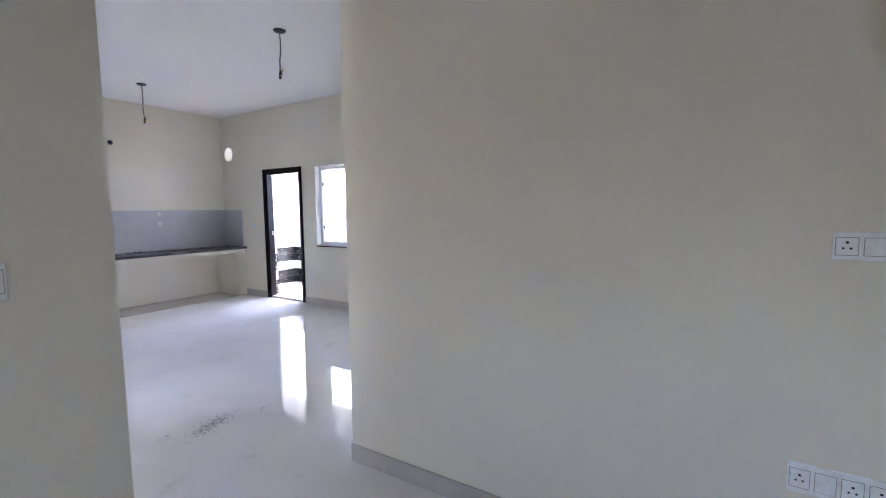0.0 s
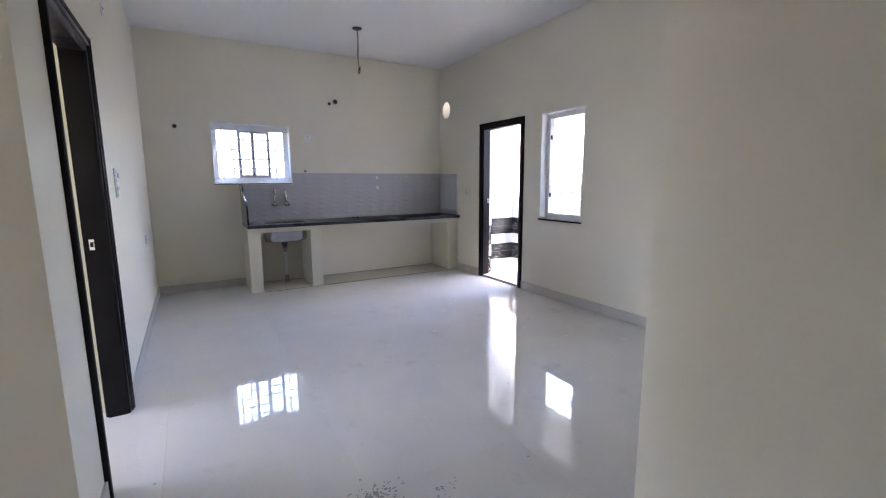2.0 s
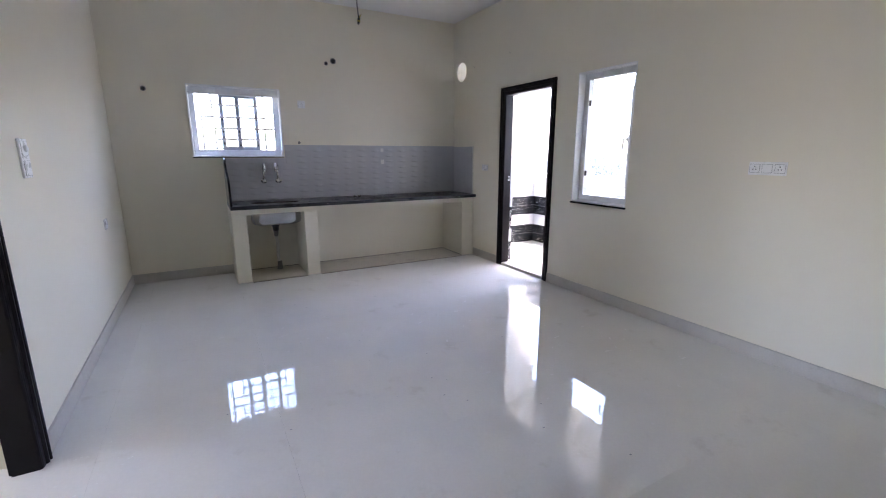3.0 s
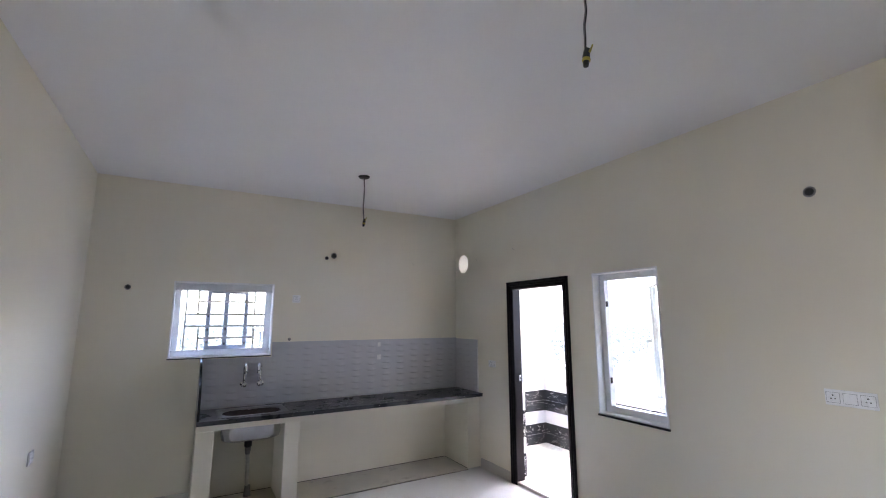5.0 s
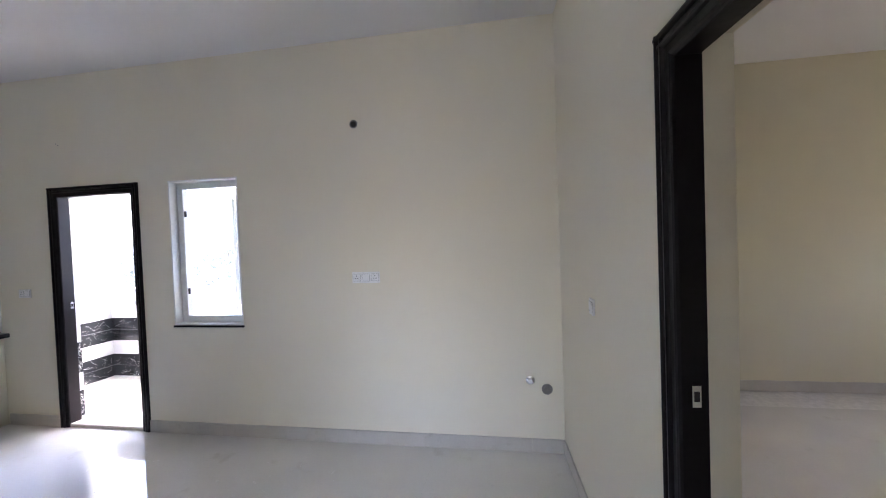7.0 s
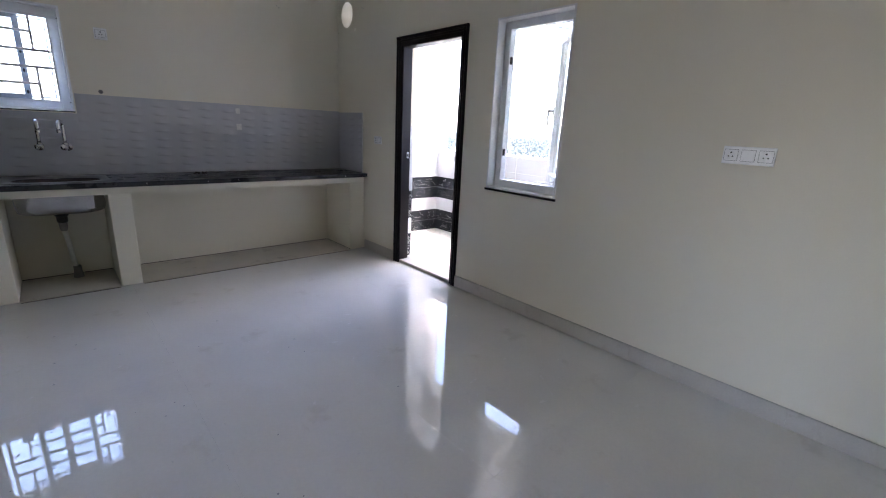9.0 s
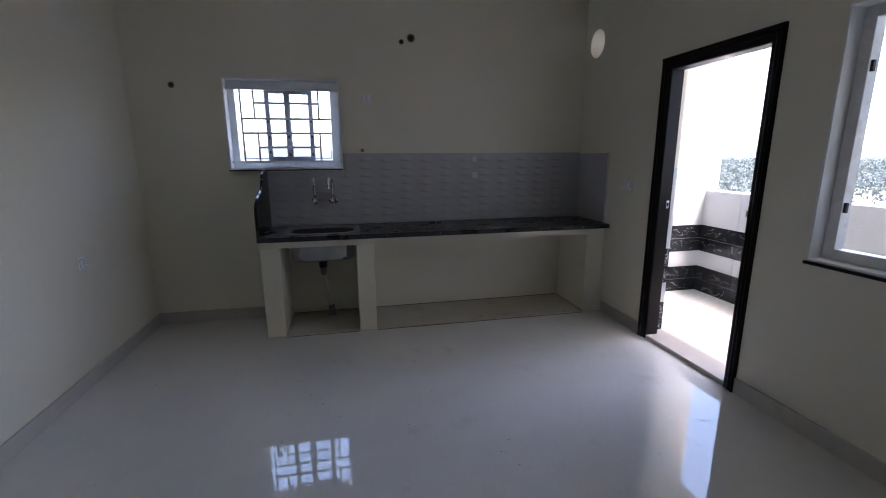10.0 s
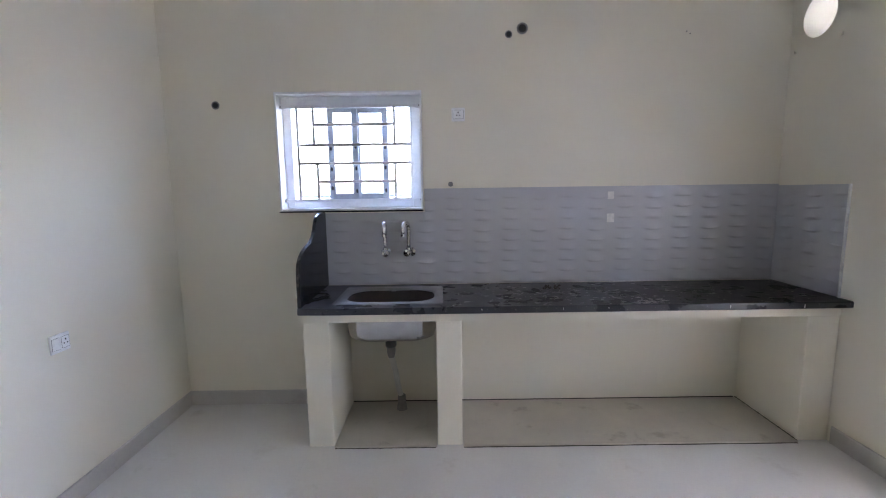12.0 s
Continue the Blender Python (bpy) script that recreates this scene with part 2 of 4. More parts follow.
def slab_with_holes(us, vs, holes, put, depth):
    """A sheet over the grid us x vs without its holes (u0, u1, v0, v1), pushed out by depth; put turns (u, v, w) into a place."""
    us = sorted(set(us) | {h[0] for h in holes} | {h[1] for h in holes})
    vs = sorted(set(vs) | {h[2] for h in holes} | {h[3] for h in holes})
    bm = bmesh.new()
    grid = {}

    def vert(i, j, w):
        if (i, j, w) not in grid:
            grid[i, j, w] = bm.verts.new(put(us[i], vs[j], depth if w else 0.0))
        return grid[i, j, w]

    def solid(i, j):
        if not (0 <= i < len(us) - 1 and 0 <= j < len(vs) - 1):
            return False
        u, v = (us[i] + us[i + 1]) / 2, (vs[j] + vs[j + 1]) / 2
        return not any(h[0] < u < h[1] and h[2] < v < h[3] for h in holes)

    for i in range(len(us) - 1):
        for j in range(len(vs) - 1):
            if not solid(i, j):
                continue
            for w in (0, 1):
                bm.faces.new([vert(i + a, j + b, w) for a, b in ((0, 0), (1, 0), (1, 1), (0, 1))])
            for (di, dj), (p, q) in {(-1, 0): ((0, 0), (0, 1)), (1, 0): ((1, 0), (1, 1)), (0, -1): ((0, 0), (1, 0)), (0, 1): ((0, 1), (1, 1))}.items():
                if not solid(i + di, j + dj):
                    bm.faces.new([vert(i + p[0], j + p[1], 0), vert(i + q[0], j + q[1], 0), vert(i + q[0], j + q[1], 1), vert(i + p[0], j + p[1], 1)])
    return bm


def structure(ob, label):
    return tagged(ob, label, kind="structure")


def empty(name, m, label="", category="", group="", kind=""):
    ob = new(name)
    ob.matrix_basis = m
    return tagged(ob, label, category, group, kind)


# ---- the plan ----
H = 3.09                     # ceiling
LX, RX, BY = 0.02, 4.0, 5.0  # inner faces of the kitchen's walls
EX = 1.14                    # right side of the way in from the hall
FY0, FY1 = -0.73, -0.48      # the front wall stands a little askew
SKEW = math.degrees(math.atan2(FY1 - FY0, RX - EX))
FRONT = pose(EX, FY0, 0, 0, 0, SKEW)      # u along the front wall from the corner
FLEN = math.hypot(RX - EX, FY1 - FY0)
KW = (0.725, 1.67, 1.338, 2.098)            # kitchen window: x, z
BD = (2.948, 3.872, 0.0, 2.125)            # balcony door, outside of its frame: y, z
RW = (2.018, 2.66, 0.915, 2.12)           # balcony window
LD = (0.96, 1.89, 0.0, 2.12)              # door in the left wall
FD = (0.18, 1.084, 0.0, 2.12)              # door in the front wall, along u


def wall_y(name, y, thick, x0, x1, holes, label, z1=H, material=CREAM):
    bm = slab_with_holes([x0, x1], [-0.05, z1], holes, lambda u, v, w: (u, y + w, v), thick)
    return structure(part(name, bm, material), label)


def wall_x(name, x, thick, y0, y1, holes, label, z1=H, material=CREAM):
    bm = slab_with_holes([y0, y1], [-0.05, z1], holes, lambda u, v, w: (x + w, u, v), thick)
    return structure(part(name, bm, material), label)


def drop(h):
    """Openings down to the floor cut the wall's foot too."""
    return (h[0], h[1], -0.06 if h[2] <= 0 else h[2], h[3])


wall_back = wall_y("wall_back", BY, 0.2, -0.2, RX + 0.2, [KW], "cream painted plaster wall with a barred window")
# the vent is a round hole low under the ceiling
VENT = (4.80, 2.443, 0.115)


def right_wall():
    s, (vy, vz, vr) = 0.17, VENT
    sq = (vy - s, vy + s, vz - s, vz + s)
    bm = slab_with_holes([-0.62, BY], [-0.05, H], [drop(BD), RW, sq], lambda u, v, w: (RX + w, u, v), 0.2)
    n = 40
    ring = []
    for k in range(n):
        a = 2 * math.pi * (k + 0.5) / n
        c, d = math.cos(a), math.sin(a)
        e = s / max(abs(c), abs(d))
        ring.append([bm.verts.new((RX + w, vy + c * q, vz + d * q * f)) for w in (0, 0.2) for q, f in ((vr, 1.06), (e, 1))])
    for k in range(n):
        a, b = ring[k], ring[(k + 1) % n]
        bm.faces.new((a[0], a[1], b[1], b[0]))
        bm.faces.new((a[2], b[2], b[3], a[3]))
        bm.faces.new((a[0], b[0], b[2], a[2]))
    return structure(part("wall_right", bm, CREAM), "cream painted plaster wall with balcony door, window and round vent")


right_wall()
wall_x("wall_left", LX, -0.2, 0.58, BY, [drop(LD)], "cream painted plaster wall with a dark framed doorway")
bm = slab_with_holes([0, FLEN], [-0.05, H], [drop(FD)], lambda u, v, w: (u, -w, v), 0.2)
structure(part("wall_front", bm, CREAM, m=FRONT), "cream painted plaster wall with a dark framed doorway")
# side of the hall, ending at the kitchen
wall_x("wall_hall_right", EX, 0.15, -5.0, FY0 - 0.152, [], "cream painted plaster wall beside the hall")
block("wall_end", EX, EX + 0.012, FY0 - 0.152, FY0 - 0.001, -0.05, H, CREAM)
structure(bpy.data.objects["wall_end"], "plastered end of the wall at the hall")
wall_y("wall_hall_partition", -0.83, 0.235, -4.0, 0.0, [], "cream painted partition wall between hall and passage")
wall_y("wall_passage", 0.58, 0.15, -4.0, LX - 0.2, [], "cream painted wall along the passage")
# two unseen outer walls; their openings are added to let light in
wall_x("wall_far_left", -4.0, -0.2, -5.0, BY + 0.2, [(1.5, 3.1, 0.7, 2.2), (-0.3, 0.3, 0.9, 2.1), (-2.95, -2.4, 1.0, 1.9)], "plain outer wall of the rooms beside the kitchen")
wall_y("wall_hall_end", -5.0, -0.2, -4.2, 5.6, [(3.82, 4.18, 1.1, 1.8)], "plain outer wall at the end of the hall")
wall_y("wall_left_room", BY, 0.2, -4.0, -0.202, [], "plain outer wall of the room beside the kitchen")
wall_x("wall_bedroom", 5.42, 0.2, -5.0, -0.62, [], "yellowish cream wall of the bedroom", material=BEDROOM)
# unseen wall, added so that its opening lights the passage from nearby
wall_x("wall_passage_end", -2.2, -0.15, -0.594, 0.579, [(-0.3, 0.35, 0.7, 2.1)], "unseen plain wall added at the end of the passage")
wall_y("wall_bedroom_front", -0.62, 0.2, RX + 0.202, 5.62, [], "outer wall of the bedroom at the balcony")

# ceiling
bm = bmesh.new()
box(bm, -4.2, RX + 0.2, -5.2, BY + 0.2, H, H + 0.15)
box(bm, RX + 0.2, 5.62, -5.2, -0.42, H, H + 0.15)
structure(part("ceiling", bm, WHITE), "flat white painted plaster ceiling")
fn = FRONT.to_3x3() @ Vector((0, 1, 0))

# ---- floors ----
floor = structure(block("floor", -4.2, 5.62, -5.2, BY + 0.2, -0.15, -0.004, GROUT), "polished cream vitrified tile floor")


# ---- skirting ----
def skirting(name, p, q, n, h=0.1, t=0.012):
    """A run of skirting tiles from p to q; n points into the room."""
    p, q, n = Vector((*p, 0)), Vector((*q, 0)), Vector((*n, 0))
    length, d = (q - p).length, (q - p).normalized()
    bm = bmesh.new()
    u = 0.0
    while u < length - 1e-4:
        v = min(u + 0.8, length)
        prof = [(0.0005, 0.0), (t, 0.0), (t, h - 0.004), (t - 0.003, h), (0.0005, h)]
        a = [bm.verts.new(p + d * (u + 0.0006) + n * w + Vector((0, 0, z))) for w, z in prof]
        b = [bm.verts.new(p + d * (v - 0.0006) + n * w + Vector((0, 0, z))) for w, z in prof]
        bm.faces.new(a)
        bm.faces.new(b[::-1])
        for i in range(5):
            j = (i + 1) % 5
            bm.faces.new((a[i], b[i], b[j], a[j]))
        u = v
    return tagged(part(name, bm, SKIRT), "grey stone-look skirting tiles along the wall", kind="structure")


def onfront(u):
    return (EX + u * math.cos(radians(SKEW)), FY0 + u * math.sin(radians(SKEW)))


skirting("baseboard_back", (LX, BY), (1.005, BY), (0, -1))
skirting("baseboard_right_1", (RX, BD[0]), (RX, FY1), (-1, 0))
skirting("baseboard_right_2", (RX, 4.44), (RX, BD[1]), (-1, 0))
skirting("baseboard_left_1", (LX, LD[1]), (LX, BY - 0.012), (1, 0))
skirting("baseboard_left_2", (LX, 0.58), (LX, LD[0]), (1, 0))
skirting("baseboard_front_1", onfront(FD[1]), onfront(FLEN - 0.012), fn.xy)
skirting("baseboard_front_2", onfront(0), onfront(FD[0]), fn.xy)
skirting("baseboard_hall", (EX, -5.0), (EX, FY0), (-1, 0))
skirting("baseboard_partition", (-4.0, -0.83), (0.0, -0.83), (0, -1))
skirting("baseboard_partition_end", (0.0, -0.83), (0.0, -0.595), (1, 0))
skirting("baseboard_passage", (-4.0, 0.58), (LX, 0.58), (0, -1))
skirting("baseboard_bedroom", (5.42, -5.0), (5.42, -0.62), (-1, 0))
skirting("baseboard_left_room", (-4.0, 0.74), (-4.0, BY), (1, 0))
skirting("baseboard_left_room_back", (-4.0, BY), (-0.13, BY), (0, -1))


# ---- door frames ----
def door_frame(name, m, w, h, wall, label, threshold=False, strikes=(), deep=0.10):
    """A moulded wooden frame round an opening w wide and h high; x along the wall, y into the room, the wall behind y = 0."""
    ob = empty(name, m, label, kind="structure")
    face = 0.085

    def jamb(x, s):
        bm = bmesh.new()
        prof = [(0.0, 0.0), (0.0, 0.016), (0.004, 0.021), (0.012, 0.023), (0.018, 0.020), (0.021, 0.012), (0.027, 0.012), (0.031, 0.018), (0.040, 0.019), (0.046, 0.015), (0.049, 0.008), (0.070, 0.007), (face - 0.006, 0.004), (face, -0.003), (face, -deep), (face - 0.014, -deep), (face - 0.014, -deep - 0.012), (0.0, -deep - 0.012)]
        plate(bm, [(u, v) for u, v in prof], h, "z")
        if s < 0:
            bmesh.ops.scale(bm, vec=(-1, 1, 1), verts=bm.verts)
        bmesh.ops.translate(bm, vec=(x, 0, 0.0), verts=bm.verts)
        return part("jamb", bm, WOOD, ob)

    jamb(0, 1)
    j2 = jamb(w, -1)
    bm = bmesh.new()
    prof = [(0.0, 0.0), (0.016, 0.0), (0.021, 0.004), (0.023, 0.012), (0.020, 0.018), (0.012, 0.021), (0.012, 0.027), (0.018, 0.031), (0.019, 0.040), (0.015, 0.046), (0.008, 0.049), (0.007, 0.070), (0.004, face - 0.006), (-0.003, face), (-deep, face), (-deep, face - 0.014), (-deep - 0.012, face - 0.014), (-deep - 0.012, 0.0)]
    plate(bm, [(v, h - u) for v, u in prof], w - 0.002, "x")
    bmesh.ops.translate(bm, vec=(0.001, 0, 0.0008), verts=bm.verts)
    part("head", bm, WOOD, ob)
    if threshold:
        part("threshold", box(bmesh.new(), 0.002, w - 0.002, -wall, -0.001, 0.0, 0.03, 0.003), SKIRT, ob, "pale stone door sill")
    for x, z in strikes:
        part("strike_plate", box(bmesh.new(), x - 0.003, x + 0.003, 0.016 - deep, 0.040 - deep, z - 0.03, z + 0.03, 0.001), CHROME, ob, "small chrome strike plate")
        # black block in place of the shade inside the latch opening
        part("latch_hole", box(bmesh.new(), x - 0.0045, x + 0.0045, 0.021 - deep, 0.035 - deep, z - 0.014, z + 0.014), BLACK, ob)
    return ob


door_frame("door_1", pose(RX, BD[0], 0, 0, 0, 90), BD[1] - BD[0], BD[3], 0.2, "dark polished wooden door frame open to the balcony", True, ((BD[1] - BD[0] - 0.087, 1.08),))
door_frame("door_2", pose(LX, LD[1], 0, 0, 0, -90), LD[1] - LD[0], LD[3], 0.2, "dark polished wooden door frame in the side wall", False, ((0.087, 1.02),))
door_frame("door_3", FRONT @ pose(FD[0], 0, 0), FD[1] - FD[0], FD[3], 0.15, "dark polished wooden door frame to the bedroom", False, ((FD[1] - FD[0] - 0.087, 1.11),), 0.068)

keep = bpy.data.objects["door_1"]
bm = box(bmesh.new(), 0.0855, 0.104, -0.045, -0.008, 1.085, 1.125, 0.004)
lathe(bm, [(0.007, 0.0), (0.007, 0.022)], 10, pose(0.098, -0.026, 1.125))
part("bolt_keep", bm, DULL, keep, "dull steel bolt keep")

# ---- kitchen platform ----
CX0, CX1, CY0, CZ = 1.006, 4.0, 4.395, 0.84
LEGS = ((1.007, 1.153), (1.75, 1.893), (3.82, 3.998))
platform = empty("kitchen_platform", pose(CX0, 4.5, 0), "cream plastered masonry kitchen platform with open bays", "kitchen platform")


def child(ob, parent):
    ob.parent = parent
    ob.matrix_parent_inverse = parent.matrix_basis.inverted()
    return ob


for a, b in LEGS:
    child(block("pier", a, b, 4.466, 4.998, 0.0, 0.742, CREAM, bevel=0.006), platform)
SINK = (1.172, 1.79, 4.465, 4.905)
hole = (SINK[0] + 0.035, SINK[1] - 0.035, SINK[2] + 0.035, SINK[3] - 0.035)
bm = slab_with_holes([CX0, 3.998], [4.462, 4.998], [hole], lambda u, v, w: (u, v, 0.742 + w), 0.058)
child(part("plaster_slab", bm, CREAM), platform)
for a, b in ((1.153, 1.75), (1.893, 3.82)):
    child(block("bay_floor", a + 0.004, b - 0.004, 4.445, 4.982, 0.0, 0.012, BAY, label="bare stone slab on the floor of the bay", bevel=0.002), platform)

rg = random.Random(12)
for line in (((1.157, 4.990), (1.746, 4.990)), ((1.897, 4.990), (3.80, 4.990)), ((3.812, 4.985), (3.812, 4.45)), ((1.90, 4.441), (3.81, 4.441)), ((1.16, 4.443), (1.74, 4.443))):
    bm = bmesh.new()
    (ax, ay), (bx, by) = line
    n = 40
    d = Vector((bx - ax, by - ay)).normalized()
    rows = []
    for k in range(n + 1):
        f, w = k / n, rg.uniform(0.0012, 0.005)
        c = Vector((ax + (bx - ax) * f, ay + (by - ay) * f))
        rows.append([bm.verts.new((c.x - d.y * o, c.y + d.x * o, z)) for o in (-w, w) for z in (0.0006, 0.0135 if ay > 4.6 else 0.003)])
    for a, b in zip(rows, rows[1:]):
        for i, j in ((0, 1), (1, 3), (3, 2)):
            bm.faces.new((a[i], a[j], b[j], b[i]))
    child(part("gap_line", bm, CRACK, label="dark open joint round the stone slab"), platform)
bm = slab_with_holes([CX0, CX1 - 0.004], [CY0, 4.986], [hole], lambda u, v, w: (u, v, CZ - 0.038 + w), 0.038)
es = [e for e in bm.edges if all(abs(v.co.y - CY0) < 1e-4 for v in e.verts) and abs(e.verts[0].co.z - e.verts[1].co.z) < 1e-4]
bmesh.ops.bevel(bm, geom=es, offset=0.008, segments=3, affect="EDGES", profile=0.5)
tagged(part("worktop", bm, DUSTY), "black granite worktop with dust and paint drips", "worktop")
# curved side panel
prof = [(4.400, CZ), (4.402, 0.95), (4.404, 1.03), (4.415, 1.075), (4.45, 1.112), (4.50, 1.138), (4.553, 1.155), (4.61, 1.165), (4.66, 1.180), (4.70, 1.202), (4.735, 1.24),
        (4.759, 1.282), (4.79, 1.312), (4.844, 1.328), (4.90, 1.332), (4.985, 1.332), (4.985, CZ)]
bm = plate(bmesh.new(), prof, 0.02, "x")
bmesh.ops.translate(bm, vec=(CX0, 0, 0.001), verts=bm.verts)
bmesh.ops.bevel(bm, geom=[e for e in bm.edges if abs(e.verts[0].co.x - e.verts[1].co.x) < 1e-5], offset=0.004, segments=2, affect="EDGES")
tagged(part("side_panel", bm, GRANITE), "black granite side panel with a curved edge", "side panel")


# ---- sink ----
def ring_shape(x0, x1, y0, y1, r, z, n=8):
    pts = []
    for cx, cy, a0 in ((x1 - r, y1 - r, 0), (x0 + r, y1 - r, 90), (x0 + r, y0 + r, 180), (x1 - r, y0 + r, 270)):
        for k in range(n + 1):
            a = radians(a0 + 90 * k / n)
            pts.append((cx + r * math.cos(a), cy + r * math.sin(a), z))
    return pts


def loft(bm, loops, close_last=True):
    rings = [[bm.verts.new(p) for p in loop] for loop in loops]
    for a, b in zip(rings, rings[1:]):
        for k in range(len(a)):
            j = (k + 1) % len(a)
            bm.faces.new((a[k], a[j], b[j], b[k]))
    if close_last:
        bm.faces.new(rings[-1])
    return bm


x0, x1, y0, y1 = SINK
sink = empty("kitchen_sink", pose((x0 + x1) / 2, (y0 + y1) / 2, CZ), "stained stainless steel sink sunk in the worktop", "sink")
loops = [ring_shape(x0, x1, y0, y1, 0.02, CZ + 0.001), ring_shape(x0 + 0.002, x1 - 0.002, y0 + 0.002, y1 - 0.002, 0.02, CZ + 0.004),
         ring_shape(x0 + 0.045, x1 - 0.045, y0 + 0.05, y1 - 0.05, 0.13, CZ + 0.003), ring_shape(x0 + 0.052, x1 - 0.052, y0 + 0.057, y1 - 0.057, 0.13, CZ - 0.01)]
child(part("rim", loft(bmesh.new(), loops, False), DULL, smooth=True), sink)
loops = [ring_shape(x0 + 0.045, x1 - 0.045, y0 + 0.05, y1 - 0.05, 0.13, CZ - 0.012), ring_shape(x0 + 0.047, x1 - 0.047, y0 + 0.051, y1 - 0.051, 0.13, CZ - 0.20),
         ring_shape(x0 + 0.055, x1 - 0.055, y0 + 0.06, y1 - 0.06, 0.13, CZ - 0.228), ring_shape(x0 + 0.08, x1 - 0.08, y0 + 0.085, y1 - 0.085, 0.12, CZ - 0.242)]
bowl = part("bowl", loft(bmesh.new(), loops), STEEL, smooth=True)
child(bowl, sink)
loops = [ring_shape(x0 + 0.0525, x1 - 0.0525, y0 + 0.0575, y1 - 0.0575, 0.125, CZ - 0.014), ring_shape(x0 + 0.054, x1 - 0.054, y0 + 0.059, y1 - 0.059, 0.125, CZ - 0.19),
         ring_shape(x0 + 0.10, x1 - 0.10, y0 + 0.10, y1 - 0.10, 0.11, CZ - 0.228)]
child(part("mud", loft(bmesh.new(), loops), RUST, label="brown mud dried in the bowl", smooth=True), sink)
drain = (1.466, 4.70)
bm = lathe(bmesh.new(), [(0.032, 0.0), (0.045, -0.004), (0.045, -0.03), (0.034, -0.045), (0.034, -0.08), (0.026, -0.09)], 24, pose(*drain, CZ - 0.240))
child(part("drain_nut", bm, BLACK, label="black waste coupling", smooth=False), sink)
bm = lathe(bmesh.new(), [(0.02, 0.0), (0.027, -0.004), (0.027, -0.03), (0.022, -0.06), (0.018, -0.07)], 20, pose(*drain, CZ - 0.325))
child(part("coupling", bm, GREYPVC), sink)

hose = empty("waste_hose", pose(1.505, 4.88, 0.012), "pale flexible waste hose from the sink to the floor", "waste hose")
line = [Vector((drain[0] + 0.039 * (s ** 1.5), drain[1] + 0.18 * s, CZ - 0.385 + (0.11 - CZ + 0.385) * s)) + Vector((0.006 * math.sin(s * 5), 0, 0)) for s in (k / 40 for k in range(41))]
bm = tube(bmesh.new(), line, [0.0165 + 0.0016 * (k % 2) for k in range(41)], 14)
child(part("tube", bm, HOSE, smooth=True), hose)
bm = lathe(bmesh.new(), [(0.036, 0.0), (0.034, 0.01), (0.028, 0.05), (0.026, 0.095), (0.02, 0.10)], 16, pose(1.505, 4.88, 0.012))
child(part("floor_socket", bm, GREYPVC, label="grey floor pipe socket"), hose)


# ---- taps ----
def swan_tap(x, turn):
    """A wall tap with a flange, a knob and a swan neck."""
    m = pose(x, BY - 0.012, 1.062, 0, 0, turn)
    ob = empty("sink_tap", m, "chrome wall tap with a tall swan neck", "tap", "taps over the sink")
    part("flange", lathe(bmesh.new(), [(0.03, 0.0), (0.03, 0.004), (0.018, 0.012), (0.014, 0.014)], 24, pose(0, 0, 0, 90)), CHROME, ob, smooth=False)
    part("body", tube(bmesh.new(), [(0, -0.01, 0), (0, -0.055, 0)], 0.013, 16), CHROME, ob, smooth=True)
    knob = lathe(bmesh.new(), [(0.012, 0.0), (0.024, 0.004), (0.026, 0.018), (0.022, 0.028), (0.008, 0.032)], 12, pose(0, -0.055, 0, 90))
    part("knob", knob, CHROME, ob)
    neck = [(0, -0.045, 0.01), (0, -0.045, 0.06), (0, -0.045, 0.16)]
    neck += [(0, -0.045 - 0.038 + 0.038 * math.cos(a), 0.16 + 0.038 * math.sin(a)) for a in (math.pi * k / 12 for k in range(1, 13))]
    neck += [(0, -0.121, 0.145), (0, -0.121, 0.125)]
    part("neck", tube(bmesh.new(), neck, 0.014, 14), CHROME, ob, smooth=True)
    part("collar", lathe(bmesh.new(), [(0.015, 0.0), (0.0195, 0.003), (0.0195, 0.02), (0.014, 0.023)], 16, pose(0, -0.045, 0.012)), CHROME, ob)
    part("nozzle", lathe(bmesh.new(), [(0.012, 0.0), (0.017, 0.002), (0.017, 0.018), (0.012, 0.02)], 16, pose(0, -0.121, 0.11)), CHROME, ob)
    return ob


swan_tap(1.414, 4)
swan_tap(1.587, -22)


# ---- kitchen window ----
kw = empty("window_1", pose((KW[0] + KW[1]) / 2, BY, KW[2]), "white sliding window behind a white steel grille", kind="structure")


def bar(bm, a, b, t=0.012):
    a, b = Vector(a), Vector(b)
    lo = [min(p, q) - t / 2 for p, q in zip(a, b)]
    hi = [max(p, q) + t / 2 for p, q in zip(a, b)]
    box(bm, lo[0], hi[0], lo[1], hi[1], lo[2], hi[2])


def frame_of(bm, x0, x1, z0, z1, y0, y1, w, b=0.003):
    """Four bars round an opening, mitred away by butting them."""
    box(bm, x0, x0 + w, y0, y1, z0, z1, b)
    box(bm, x1 - w, x1, y0, y1, z0, z1, b)
    box(bm, x0 + w, x1 - w, y0, y1, z0, z0 + w, b)
    box(bm, x0 + w, x1 - w, y0, y1, z1 - w, z1, b)


